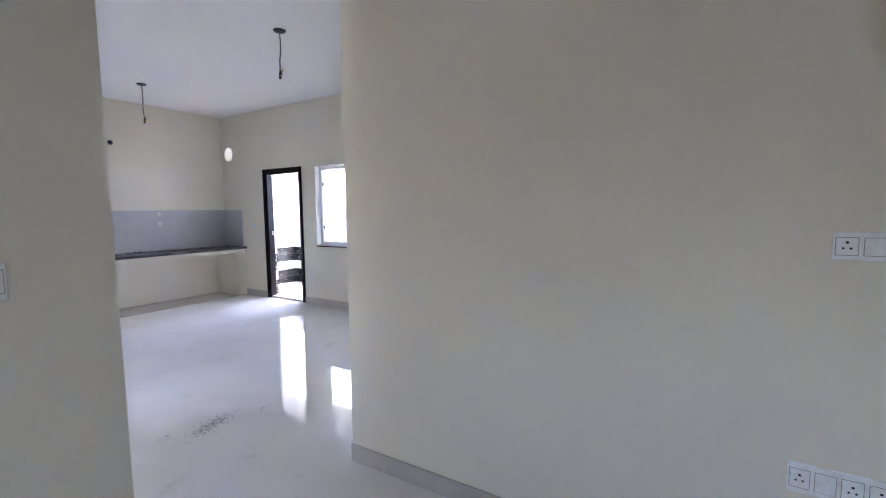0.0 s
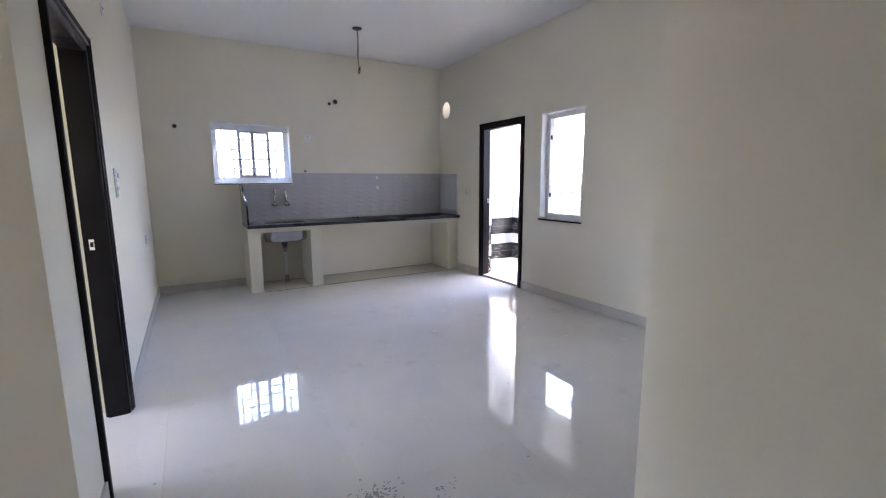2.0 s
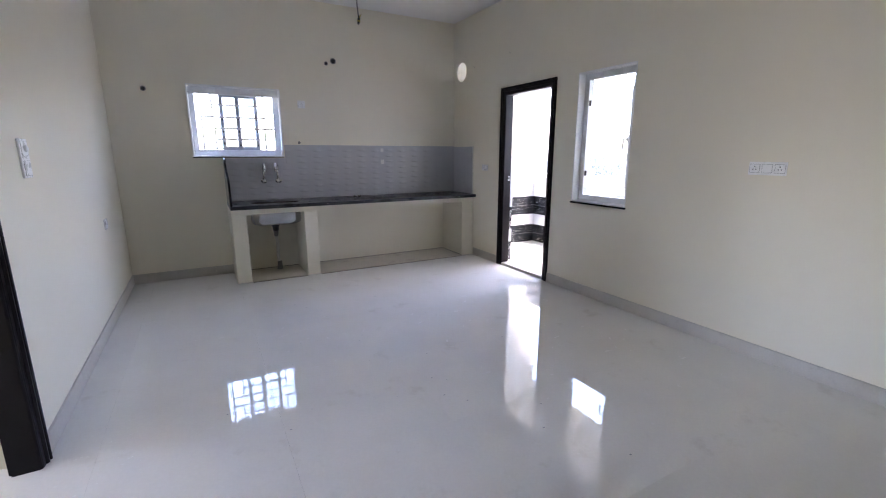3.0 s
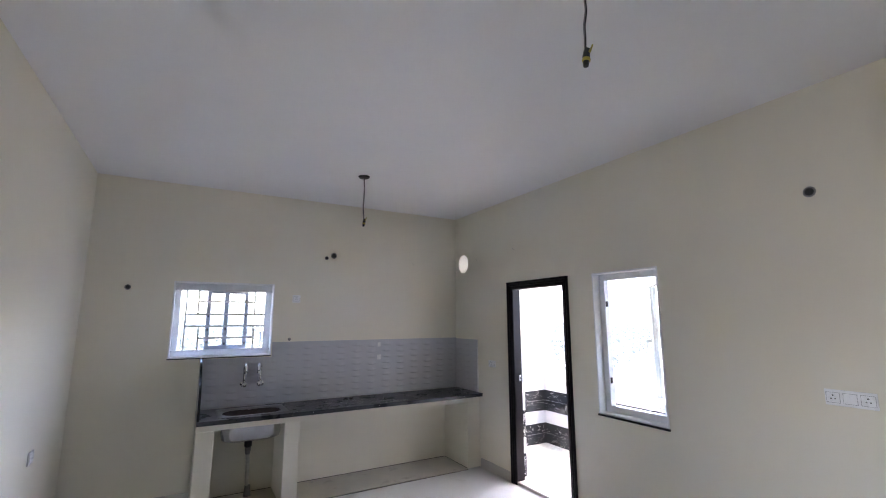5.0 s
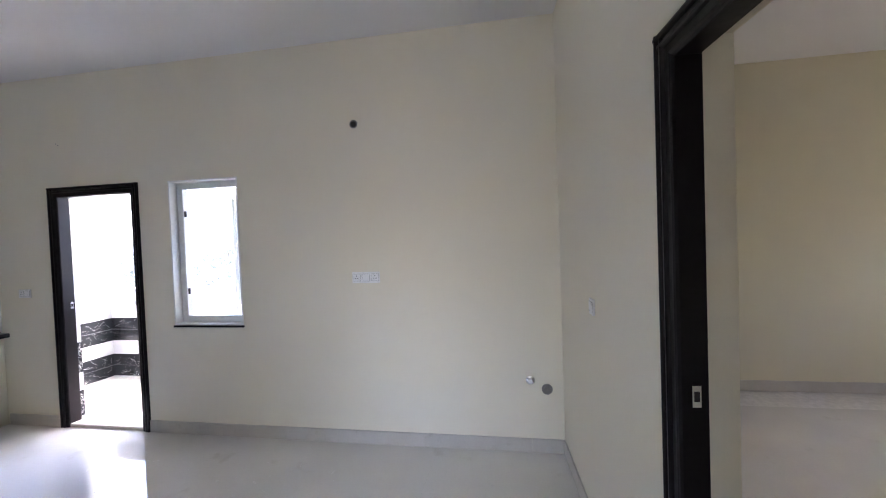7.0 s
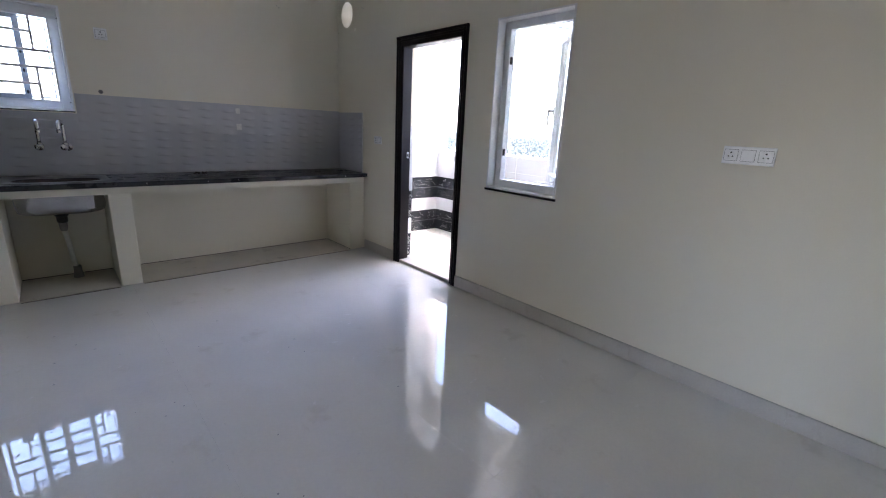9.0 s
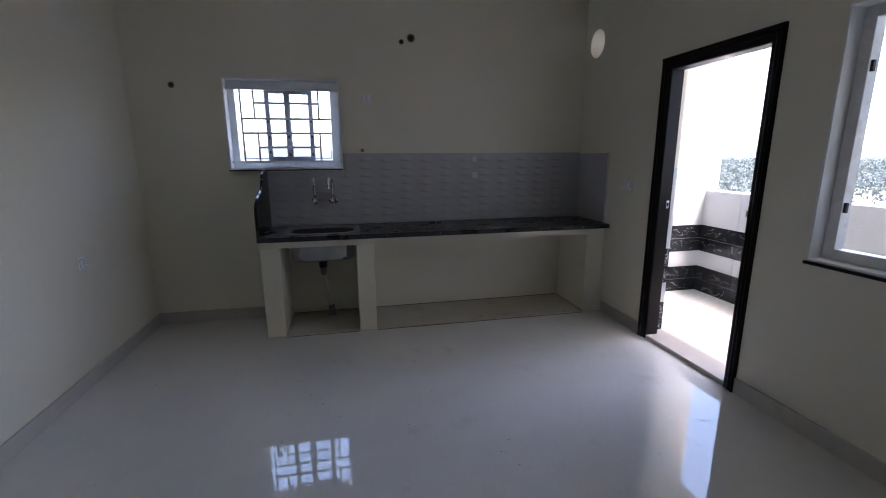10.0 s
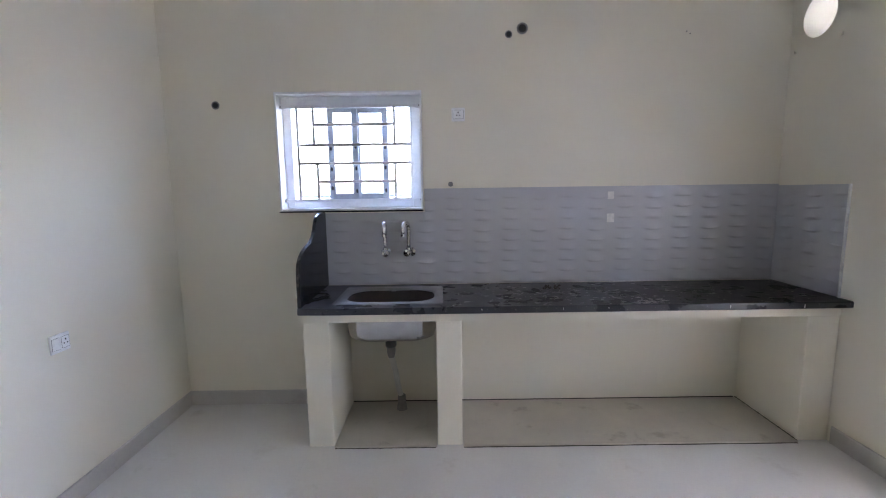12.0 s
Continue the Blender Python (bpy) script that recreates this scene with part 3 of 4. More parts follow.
# plastered reveal, a thin white lining of the opening
bm = bmesh.new()
frame_of(bm, KW[0] + 0.001, KW[1] - 0.001, KW[2] + 0.001, KW[3] - 0.001, BY - 0.003, BY + 0.199, 0.014, 0.002)
child(part("reveal_lining", bm, REVEAL), kw)
bm = bmesh.new()
frame_of(bm, KW[0] + 0.016, KW[1] - 0.016, KW[2] + 0.016, KW[3] - 0.016, BY + 0.10, BY + 0.165, 0.055)
child(part("window_frame", bm, UPVC), kw)
fx0, fx1, fz0, fz1 = KW[0] + 0.071, KW[1] - 0.071, KW[2] + 0.071, KW[3] - 0.071
for a, b, y in ((1.03, 1.232, 0.108), (1.20, 1.43, 0.138)):
    bm = bmesh.new()
    frame_of(bm, a, b, fz0 + 0.002, fz1 - 0.002, BY + y, BY + y + 0.026, 0.04)
    sash = child(part("sash", bm, FILM), kw)
    pane = block("pane", a + 0.030, b - 0.030, BY + y + 0.010, BY + y + 0.015, fz0 + 0.03, fz1 - 0.03, GLASS)
    pane.visible_shadow = False
    child(pane, kw)
# boxed head over the frame, and the inner tracks that the sashes run in
child(block("head_box", KW[0] + 0.016, KW[1] - 0.016, BY + 0.072, BY + 0.099, KW[3] - 0.088, KW[3] - 0.0155, UPVC, bevel=0.003), kw)
bm = bmesh.new()
frame_of(bm, fx0 + 0.022, fx1 - 0.022, fz0 + 0.020, fz1 - 0.020, BY + 0.152, BY + 0.162, 0.009, 0.001)
child(part("fly_screen_track", bm, FILM), kw)
rg = random.Random(77)
for x in (1.05, 1.216, 1.41):
    y = BY + (0.1075 if x < 1.3 else 0.1375)
    for k in range(4):
        z = fz0 + 0.07 + 0.14 * k + rg.uniform(-0.015, 0.015)
        bm = lathe(bmesh.new(), [(0.010, 0.0), (0.009, 0.0008)], 12, pose(x, y, z, 90) @ Matrix.Diagonal((0.8, 1.5, 1, 1)))
        child(part("film_mark", bm, BLACK, label="dark oval print on the protective film"), kw)
GY = BY + 0.062
grille = empty("window_grille", pose(1.2, GY, 1.36), "white painted steel bar grille fixed in the window", "window grille")
gx0, gx1, gz0, gz1 = 0.812, 1.622, 1.405, 2.015
bars = [((gx0 - 0.05, gz1), (gx1 + 0.035, gz1)), ((gx0 - 0.05, gz0), (gx1 + 0.035, gz0)), ((0.846, gz0), (0.846, gz1)), ((1.594, gz0), (1.594, gz1)),
        ((0.846, 1.77), (1.594, 1.77)), ((0.846, 1.65), (1.594, 1.65)), ((0.953, 1.90), (1.485, 1.90)), ((0.968, 1.53), (1.485, 1.53)),
        ((0.953, 1.77), (0.953, gz1)), ((0.968, gz0), (0.968, 1.65)), ((1.485, 1.77), (1.485, gz1)), ((1.485, gz0), (1.485, 1.65))]
for (ax, az), (bx, bz) in bars:
    up = abs(az - bz) > abs(ax - bx)
    t = 0.016 if up else 0.019
    bm = box(bmesh.new(), min(ax, bx) - (t / 2 if up else 0), max(ax, bx) + (t / 2 if up else 0), GY - (0.006 if up else 0.008), GY + (0.006 if up else 0.008),
             min(az, bz) - (0 if up else t / 2), max(az, bz) + (0 if up else t / 2), 0.001)
    child(part("grille_bar", bm, GRILLE), grille)
for z in (gz0, gz1):
    for x in (gx0 - 0.06, gx1 + 0.034):
        lug = part("fixing_lug", box(bmesh.new(), x - 0.022, x + 0.014, GY - 0.010, GY + 0.010, z - 0.013, z + 0.013, 0.002), GRILLE)
        child(lug, grille)
        child(part("screw", lathe(bmesh.new(), [(0.005, 0.0), (0.004, 0.002)], 8, pose(x - 0.006, GY - 0.010, z, 90)), DULL), grille)
tagged(block("sill_edge_1", KW[0] - 0.004, KW[1] - 0.002, BY - 0.006, BY + 0.06, KW[2] - 0.009, KW[2] + 0.0005, GRANITE, bevel=0.002), "thin dark stone sill under the window", kind="structure")

# ---- balcony window with an open sash ----
rw = empty("window_2", pose(RX, (RW[0] + RW[1]) / 2, RW[2]), "white casement window with its sash swung outwards", kind="structure")
M = Matrix(((0, 1, 0, RX), (1, 0, 0, 0), (0, 0, 1, 0), (0, 0, 0, 1)))  # x along the wall, y outwards
bm = bmesh.new()
frame_of(bm, RW[0] + 0.001, RW[1] - 0.001, RW[2] + 0.001, RW[3] - 0.001, -0.003, 0.199, 0.012, 0.002)
bmesh.ops.transform(bm, matrix=M, verts=bm.verts)
child(part("reveal_lining", bm, REVEAL), rw)
bm = bmesh.new()
frame_of(bm, RW[0] + 0.014, RW[1] - 0.014, RW[2] + 0.014, RW[3] - 0.014, 0.075, 0.135, 0.055)
bmesh.ops.transform(bm, matrix=M, verts=bm.verts)
child(part("window_frame", bm, UPVC), rw)
sw, sh = RW[1] - RW[0] - 0.10, RW[3] - RW[2] - 0.10
SM = pose(RX + 0.15, RW[0] + 0.065, RW[2] + 0.05, 0, 0, 43)
bm = bmesh.new()
frame_of(bm, 0, sw, 0, sh, -0.03, 0.03, 0.072, 0.008)
bmesh.ops.transform(bm, matrix=SM, verts=bm.verts)
sash = child(part("sash", bm, UPVC), rw)
bm = box(bmesh.new(), 0.068, sw - 0.068, -0.003, 0.003, 0.068, sh - 0.068)
bmesh.ops.transform(bm, matrix=SM, verts=bm.verts)
pane = part("pane", bm, GLASS)
pane.visible_shadow = False
child(pane, rw)
bm = bmesh.new()
box(bm, sw - 0.045, sw - 0.018, 0.03, 0.042, sh / 2 - 0.03, sh / 2 + 0.03, 0.003)
box(bm, sw - 0.042, sw - 0.022, 0.042, 0.08, sh / 2 - 0.01, sh / 2 + 0.01, 0.003)
box(bm, sw - 0.042, sw - 0.022, 0.065, 0.082, sh / 2 - 0.11, sh / 2 + 0.01, 0.004)
bmesh.ops.transform(bm, matrix=SM, verts=bm.verts)
child(part("handle", bm, UPVC, label="white window handle"), rw)
bm = bmesh.new()
for z in (0.03, sh - 0.03):
    tube(bm, [SM @ Vector((0.02, 0.0, z)), SM @ Vector((0.17, 0.01, z)), Vector((RX + 0.13, RW[0] + 0.25, RW[2] + 0.05 + z))], 0.006, 6)
child(part("friction_stay", bm, CHROME), rw)
for z in (RW[2] + 0.25, RW[3] - 0.3):
    bm = box(bmesh.new(), RW[1] - 0.082, RW[1] - 0.066, 0.085, 0.10, z, z + 0.05, 0.002)
    bmesh.ops.transform(bm, matrix=M, verts=bm.verts)
    child(part("lock_keep", bm, BLACK), rw)
tagged(block("sill_edge_2", RX - 0.014, RX + 0.07, RW[0] - 0.006, RW[1] + 0.004, RW[2] - 0.016, RW[2] + 0.0005, GRANITE, bevel=0.002), "thin dark stone sill under the window", kind="structure")


BEDHOLE = (-2.18, 2.40)


# ---- switches and sockets ----
def switch_plate(m, w, h, kind, label, category="socket"):
    """A white plate on a wall: x along the wall, y out of it, z up; kind: the row of modules."""
    ob = empty("switch_plate" if category == "switch" else "wall_socket", m, label, category)
    part("cover", box(bmesh.new(), -w / 2, w / 2, 0.0005, 0.011, -h / 2, h / 2, 0.003), PLASTIC, ob)
    n = len(kind)
    for i, k in enumerate(kind):
        if w >= h:
            cx, cz, mw, mh = -w / 2 + w * (i + 0.5) / n, 0, w / n * 0.78, h * 0.62
        else:
            cx, cz, mw, mh = 0, h / 2 - h * (i + 0.5) / n, w * 0.66, h / n * 0.74
        part("gap", box(bmesh.new(), cx - mw / 2 - 0.0015, cx + mw / 2 + 0.0015, 0.0112, 0.0120, cz - mh / 2 - 0.0015, cz + mh / 2 + 0.0015), GREYPVC, ob)
        part("module", box(bmesh.new(), cx - mw / 2, cx + mw / 2, 0.0112, 0.0145 if k == "s" else 0.013, cz - mh / 2, cz + mh / 2, 0.001), PLASTIC, ob)
        if k == "o":
            for dx, dz, r in ((0, 0.012, 0.0042), (-0.009, -0.006, 0.0034), (0.009, -0.006, 0.0034)):
                # black disc drawn for the dark inside of each pin opening
                part("pin_hole", lathe(bmesh.new(), [(r, 0), (r, 0.001)], 10, pose(cx + dx, 0.0142, cz + dz, 90)), BLACK, ob)
        if k == "f":
            part("knob", lathe(bmesh.new(), [(0.016, 0), (0.016, 0.01), (0.012, 0.014)], 16, pose(cx, 0.012, cz, -90)), PLASTIC, ob)
    return ob


def on_left(y, z):
    return pose(LX, y, z, 0, 0, -90)


def on_right(y, z):
    return pose(RX, y, z, 0, 0, 90)


def on_back(x, z):
    return pose(x, BY, z, 0, 0, 180)


def on_hall(y, z):
    return pose(EX, y, z, 0, 0, 90)


switch_plate(on_left(2.38, 1.355), 0.12, 0.19, "fs", "white switch plate with a regulator beside the door", "switch")
switch_plate(on_left(4.05, 0.79), 0.10, 0.085, "os", "white wall socket low on the wall")
switch_plate(on_right(4.19, 1.20), 0.13, 0.075, "so", "white switch and socket beside the balcony door")
switch_plate(on_right(0.957, 1.285), 0.22, 0.085, "oso", "white double socket on the plain wall")
switch_plate(on_back(1.903, 1.942), 0.085, 0.085, "o", "white wall socket beside the barred window")
switch_plate(pose(-0.33, -0.83, 1.26, 0, 0, 180), 0.15, 0.10, "ss", "white switch plate on the partition wall", "switch")
switch_plate(on_hall(-2.83, 1.315), 0.13, 0.085, "so", "white switch and socket on the hall wall")
switch_plate(on_hall(-2.82, 0.55), 0.26, 0.10, "ooso", "white row of sockets low on the hall wall")


# ---- capped holes, pipe stubs and hooks in the walls ----
def wall_hole(m, r, label):
    ob = empty("pipe_hole", m, label, "pipe hole")
    part("ring", lathe(bmesh.new(), [(r * 1.35, 0.0003), (r * 1.3, 0.003), (r, 0.004), (r * 0.98, 0.002)], 20, pose(0, 0, 0, -90)), GREYPVC, ob)
    # flat black disc stands for the shade inside the open pipe
    part("bore_shade_disc", lathe(bmesh.new(), [(r * 0.95, 0.0022), (r * 0.9, 0.0046)], 20, pose(0, 0, 0, -90)), BLACK, ob)
    return ob


wall_hole(on_back(0.352, 2.021), 0.019, "dark open pipe hole in the wall beside the window")
wall_hole(on_back(2.309, 2.46), 0.026, "dark open pipe hole high above the platform")
wall_hole(on_back(2.224, 2.426), 0.017, "small dark pipe hole high above the platform")
wall_hole(on_right(1.01, 2.452), 0.024, "dark open pipe hole high on the wall")


def pipe_stub(m, r, material, label, hexed=True):
    ob = empty("pipe_stub", m, label, "pipe stub")
    part("flange", lathe(bmesh.new(), [(r * 1.6, 0.0005), (r * 1.6, 0.004), (r, 0.006)], 18, pose(0, 0, 0, -90)), material, ob)
    part("stub", lathe(bmesh.new(), [(r, 0.0), (r, 0.03), (r * 0.8, 0.034)], 6 if hexed else 16, pose(0, 0.004, 0, -90)), material, ob)
    return ob


pipe_stub(on_back(1.85, 1.502), 0.010, GREYPVC, "grey capped pipe stub above the tiles")
pipe_stub(on_right(-0.25, 0.523), 0.02, CHROME, "chrome angle valve low on the wall")
pipe_stub(on_right(-0.365, 0.46), 0.024, GREYPVC, "grey drain pipe stub low on the wall", False)


def ceiling_box(m, label):
    """An oval junction box cover on a wall with loose screws."""
    ob = empty("junction_cover", m, label, "junction box")
    part("cover", lathe(bmesh.new(), [(0.05, 0.0005), (0.05, 0.006), (0.044, 0.010)], 28, pose(0, 0, 0, -90)), PLASTIC, ob)
    for x in (-0.02, 0.02):
        part("screw", lathe(bmesh.new(), [(0.005, 0.0), (0.005, 0.002)], 8, pose(x, 0.010, 0, -90)), BLACK, ob)
    return ob


ceiling_box(on_left(2.67, 2.525), "white wall light junction cover above the switch")
ceiling_box(FRONT @ pose(0.87, 0, 2.41), "white wall light junction cover beside the door")


# ---- ceiling roses with bare flex ----
def ceiling_flex(x, y, drop_to, swing, label, coil=False):
    ob = empty("ceiling_point", pose(x, y, H), label, "light point", "ceiling light points")
    part("rose", lathe(bmesh.new(), [(0.055, -0.0005), (0.055, -0.006), (0.047, -0.014), (0.02, -0.018), (0.008, -0.020)], 28), BLACK, ob, "round black ceiling rose")
    length = H - drop_to
    pts = [Vector((swing * s * s + 0.006 * math.sin(7 * s), 0.004 * math.sin(9 * s), -0.016 - (length - 0.016) * s)) for s in (k / 24 for k in range(25))]
    for o in (-0.0035, 0.0035):
        part("flex", tube(bmesh.new(), [p + Vector((o, 0.002 * math.sin(k * 0.9), 0)) for k, p in enumerate(pts)], 0.0028, 6), GREYPVC if o < 0 else BLACK, ob)
    e = pts[-1]
    if coil:
        ring = [e + Vector((0.035 * math.cos(a), 0.01 * math.sin(2 * a), -0.035 + 0.035 * math.sin(a))) for a in (k * 0.4 for k in range(34))]
        part("coil", tube(bmesh.new(), ring, 0.004, 6), BLACK, ob)
    else:
        part("tape_wrap", tube(bmesh.new(), [e + Vector((0.004, 0, 0.03)), e + Vector((0.0, 0.003, 0.0)), e + Vector((-0.008, 0, -0.045))], [0.011, 0.014, 0.010], 8), BLACK, ob, "black insulation tape")
        part("tape_end", tube(bmesh.new(), [e + Vector((0.002, -0.012, 0.01)), e + Vector((0.02, -0.014, 0.045))], [0.005, 0.003], 6), WIRE, ob, "bent wire end in yellow tape")
        part("tape_band", tube(bmesh.new(), [e + Vector((-0.002, 0.001, -0.012)), e + Vector((-0.004, 0.001, -0.024))], 0.0155, 8), WIRE, ob)
    return ob


ceiling_flex(2.252, 3.85, 2.64, 0.01, "bare light flex from a black ceiling rose")
ceiling_flex(2.125, 0.98, 2.70, -0.01, "bare light flex from a black ceiling rose")
ceiling_flex(4.18, -2.665, 2.55, 0.05, "coiled bare light flex in the bedroom", True)

switch_plate(FRONT @ pose(1.96, 0, 1.20), 0.08, 0.08, "s", "white blank switch plate on the wall", "switch")
wall_hole(pose(5.42, BEDHOLE[0], BEDHOLE[1], 0, 0, 90), 0.028, "dark open pipe hole in the bedroom wall")
debris = bmesh.new()
rg = random.Random(31)
for _ in range(14):
    c = Vector((2.47 + rg.uniform(-0.05, 0.05), 4.80 + rg.uniform(-0.03, 0.03), CZ + 0.004))
    d = Vector((rg.uniform(-1, 1), rg.uniform(-1, 1), rg.uniform(0.0, 0.6))) * 0.03
    tube(debris, [c, c + d * 0.5 + Vector((0, 0, 0.006)), c + d], [0.004, 0.006, 0.002], 5)
tagged(part("debris_pile", debris, CRACK), "small heap of dried plaster crumbs on the worktop", "debris")

# small plugged screw holes
for m in (on_back(3.351, 2.421), on_right(3.75, 2.50), on_right(4.486, 2.459)):
    ob = empty("screw_plug", m, "tiny plugged screw hole in the wall", "wall plug", "wall plugs")
    for dx in (-0.01, 0.012):
        part("plug", lathe(bmesh.new(), [(0.004, 0.0), (0.004, 0.002)], 8, pose(dx, 0.0005, 0.6 * dx, -90)), GREYPVC, ob)

# ---- balcony ----
PX, SY = 5.39, 4.84
BALZ = -0.02
structure(block("balcony_floor", RX + 0.2, PX, -0.42, SY, -0.17, BALZ, BALC), "dusty grey tiled balcony floor")
parapet = structure(block("balcony_parapet", PX, PX + 0.15, -0.42, SY + 0.15, -0.17, 1.08, PARAPET, bevel=0.006), "white balcony parapet with black veined tile bands")
sidewall = structure(block("balcony_side_wall", RX + 0.2, PX - 0.001, SY, SY + 0.15, -0.17, 1.16, PARAPET), "white tiled balcony side wall with black veined bands")
structure(block("balcony_side_wall_upper", RX + 0.2, PX - 0.001, SY + 0.004, SY + 0.15, 1.1605, 2.949, WHITE), "white painted upper part of the balcony side wall")
structure(block("balcony_corner_post", PX, PX + 0.15, SY + 0.002, SY + 0.149, 1.0805, 2.549, WHITE, bevel=0.004), "white painted corner post of the balcony")
structure(block("balcony_ceiling", RX + 0.202, PX + 0.2, -0.62, SY + 0.15, 2.95, 3.09, WHITE), "white underside of the slab over the balcony")
structure(block("balcony_beam", PX, PX + 0.2, -0.42, SY + 0.15, 2.55, 2.9495, WHITE, bevel=0.006), "white painted beam along the open side of the balcony")
outer = structure(block("balcony_house_wall", RX + 0.2005, RX + 0.206, BD[1] + 0.004, SY, BALZ, 1.35, PARAPET), "tiled outside of the kitchen wall at the balcony")
BANDS = ((-0.02, 0.13, MARBLE), (0.13, 0.27, MARBLE), (0.27, 0.434, PARAPET), (0.434, 0.576, MARBLE), (0.576, 0.718, MARBLE), (0.718, 0.90, PARAPET), (0.90, 1.076, PARAPET))


def vein_lines(bm, u0, u1, z0, z1, put, rng):
    """Thin broken white veins lying on a tile."""
    for _ in range(16):
        u, z = rng.uniform(u0 + 0.02, u1 - 0.02), rng.uniform(z0 + 0.02, z1 - 0.02)
        a = rng.uniform(-1.2, 1.2)
        for _ in range(rng.randint(2, 4)):
            l, w = rng.uniform(0.012, 0.035), rng.uniform(0.0005, 0.0014)
            nu, nz = u + l * math.cos(a), z + l * math.sin(a)
            if not (u0 < nu < u1 and z0 < nz < z1):
                break
            px, pz = -math.sin(a) * w, math.cos(a) * w
            bm.faces.new([bm.verts.new(put(p, q)) for p, q in ((u - px, z - pz), (nu - px * 0.4, nz - pz * 0.4), (nu + px * 0.4, nz + pz * 0.4), (u + px, z + pz))])
            u, z, a = nu, nz, a + rng.uniform(-0.9, 0.9)


def tiled(parent, length, step, put, seedling):
    """Rows of wall tiles; put turns (u, w, z) along, out of and up the wall into a place."""
    rng = random.Random(seedling)
    for z0, z1, material in BANDS:
        u = 0.0
        while u < length - 0.02:
            v = min(u + step, length)
            bm = bmesh.new()
            a = [(u + 0.0015, z0 + 0.0015), (v - 0.0015, z0 + 0.0015), (v - 0.0015, z1 - 0.0015), (u + 0.0015, z1 - 0.0015)]
            lo = [bm.verts.new(put(p, 0.0, q)) for p, q in a]
            hi = [bm.verts.new(put(p, 0.006, q)) for p, q in a]
            bm.faces.new(hi)
            for i in range(4):
                j = (i + 1) % 4
                bm.faces.new((lo[i], lo[j], hi[j], hi[i]))
            tile = part("tile", bm, material)
            child(tile, parent)
            if material is MARBLE:
                bm = bmesh.new()
                vein_lines(bm, u, v, z0, z1, lambda p, q: put(p, 0.0068, q), rng)
                child(part("vein", bm, VEIN), tile)
            u = v


tiled(parapet, SY + 0.42, 0.45, lambda u, w, z: (PX - w, SY - u, z), 3)
tiled(sidewall, PX - RX - 0.2, 0.45, lambda u, w, z: (PX - u, SY - w, z), 5)
tiled(outer, SY - BD[1] - 0.01, 0.45, lambda u, w, z: (RX + 0.206 + w, SY - u, z), 7)

reveal = structure(block("balcony_door_reveal", RX + 0.115, RX + 0.199, BD[1] - 0.006, BD[1] - 0.0005, 0.031, 1.35, PARAPET), "tiled side of the balcony doorway")
tiled(reveal, 0.084, 0.2, lambda u, w, z: (RX + 0.115 + u, BD[1] - 0.006 - w, max(z, 0.032)), 11)

# ---- land outside, seen over the parapet, its haze put in as a glow ----
structure(block("ground", -900, 1400, -1200, 1200, -12.5, -12.0, EARTH), "dry open ground far below the balcony")


def tree_meshes(seedling):
    rng = random.Random(seedling)
    trunk = tube(bmesh.new(), [(0, 0, 0), (0.1, 0.05, 1.6), (0.0, 0.1, 3.4)], [0.3, 0.22, 0.16], 8)
    crown = bmesh.new()
    for _ in range(9):
        a, r = rng.uniform(0, 6.28), rng.uniform(0.5, 2.4)
        tip = Vector((r * math.cos(a), r * math.sin(a), rng.uniform(2.4, 7.2)))
        tube(trunk, [(0, 0.08, 3.2), Vector((0, 0.08, 3.4)).lerp(tip, 0.6), tip], [0.12, 0.07, 0.02], 5)
        for _ in range(90):
            d = Vector((rng.gauss(0, 1), rng.gauss(0, 1), rng.gauss(0, 0.75)))
            p = tip + d.normalized() * (rng.random() ** 0.5) * rng.uniform(0.9, 2.0)
            s = rng.uniform(0.35, 0.75)
            q = Euler((rng.uniform(0, 6), rng.uniform(0, 6), rng.uniform(0, 6))).to_matrix()
            crown.faces.new([crown.verts.new(p + q @ Vector(v)) for v in ((-s, 0, 0), (0, -s * 0.6, s * 0.2), (s, 0, 0), (0, s * 0.6, 0.2 * s))])
    return trunk, crown


kinds = []
for k in range(3):
    trunk, crown = tree_meshes(20 + k)
    ob = empty("tree", pose(370 + 20 * k, 230, -12.0), "green leafy tree with a painted haze glow beyond the balcony", "tree", "far trees")
    part("trunk", trunk, BARK, ob)
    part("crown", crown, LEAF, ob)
    kinds.append(ob)
rng = random.Random(4)
for k in range(16):
    a, r = rng.uniform(-25, 125), rng.uniform(400, 480)
    m = pose(r * math.cos(radians(a)), r * math.sin(radians(a)), -12.0, 0, 0, rng.uniform(0, 360))
    ob = copy_thing(kinds[k % 3], m)
    s = rng.uniform(1.0, 1.5)
    ob.scale = (s * 1.1, s * 1.1, s)


# hills with a pale painted haze, and the belt of woods before them
hills = bmesh.new()
row = []
for k in range(181):
    a = radians(-60 + k * 1.2)
    top = 18 + 9 * math.sin(k * 0.11) + 6 * math.sin(k * 0.29 + 1) + 2.5 * math.sin(k * 0.83)
    row.append([hills.verts.new((r0 * math.cos(a), r0 * math.sin(a), z)) for r0, z in ((860, -12.2), (910, -12 + top * 0.7), (960, -12 + top), (1010, -12.2))])
for p, q in zip(row, row[1:]):
    for i in range(3):
        hills.faces.new([p[i], q[i], q[i + 1], p[i + 1]])
HILL = mat("haze_glow_hill", (0.055, 0.07, 0.066), 0.9, var=0.15, scale=0.01, fine=0.2, bump=0.0)
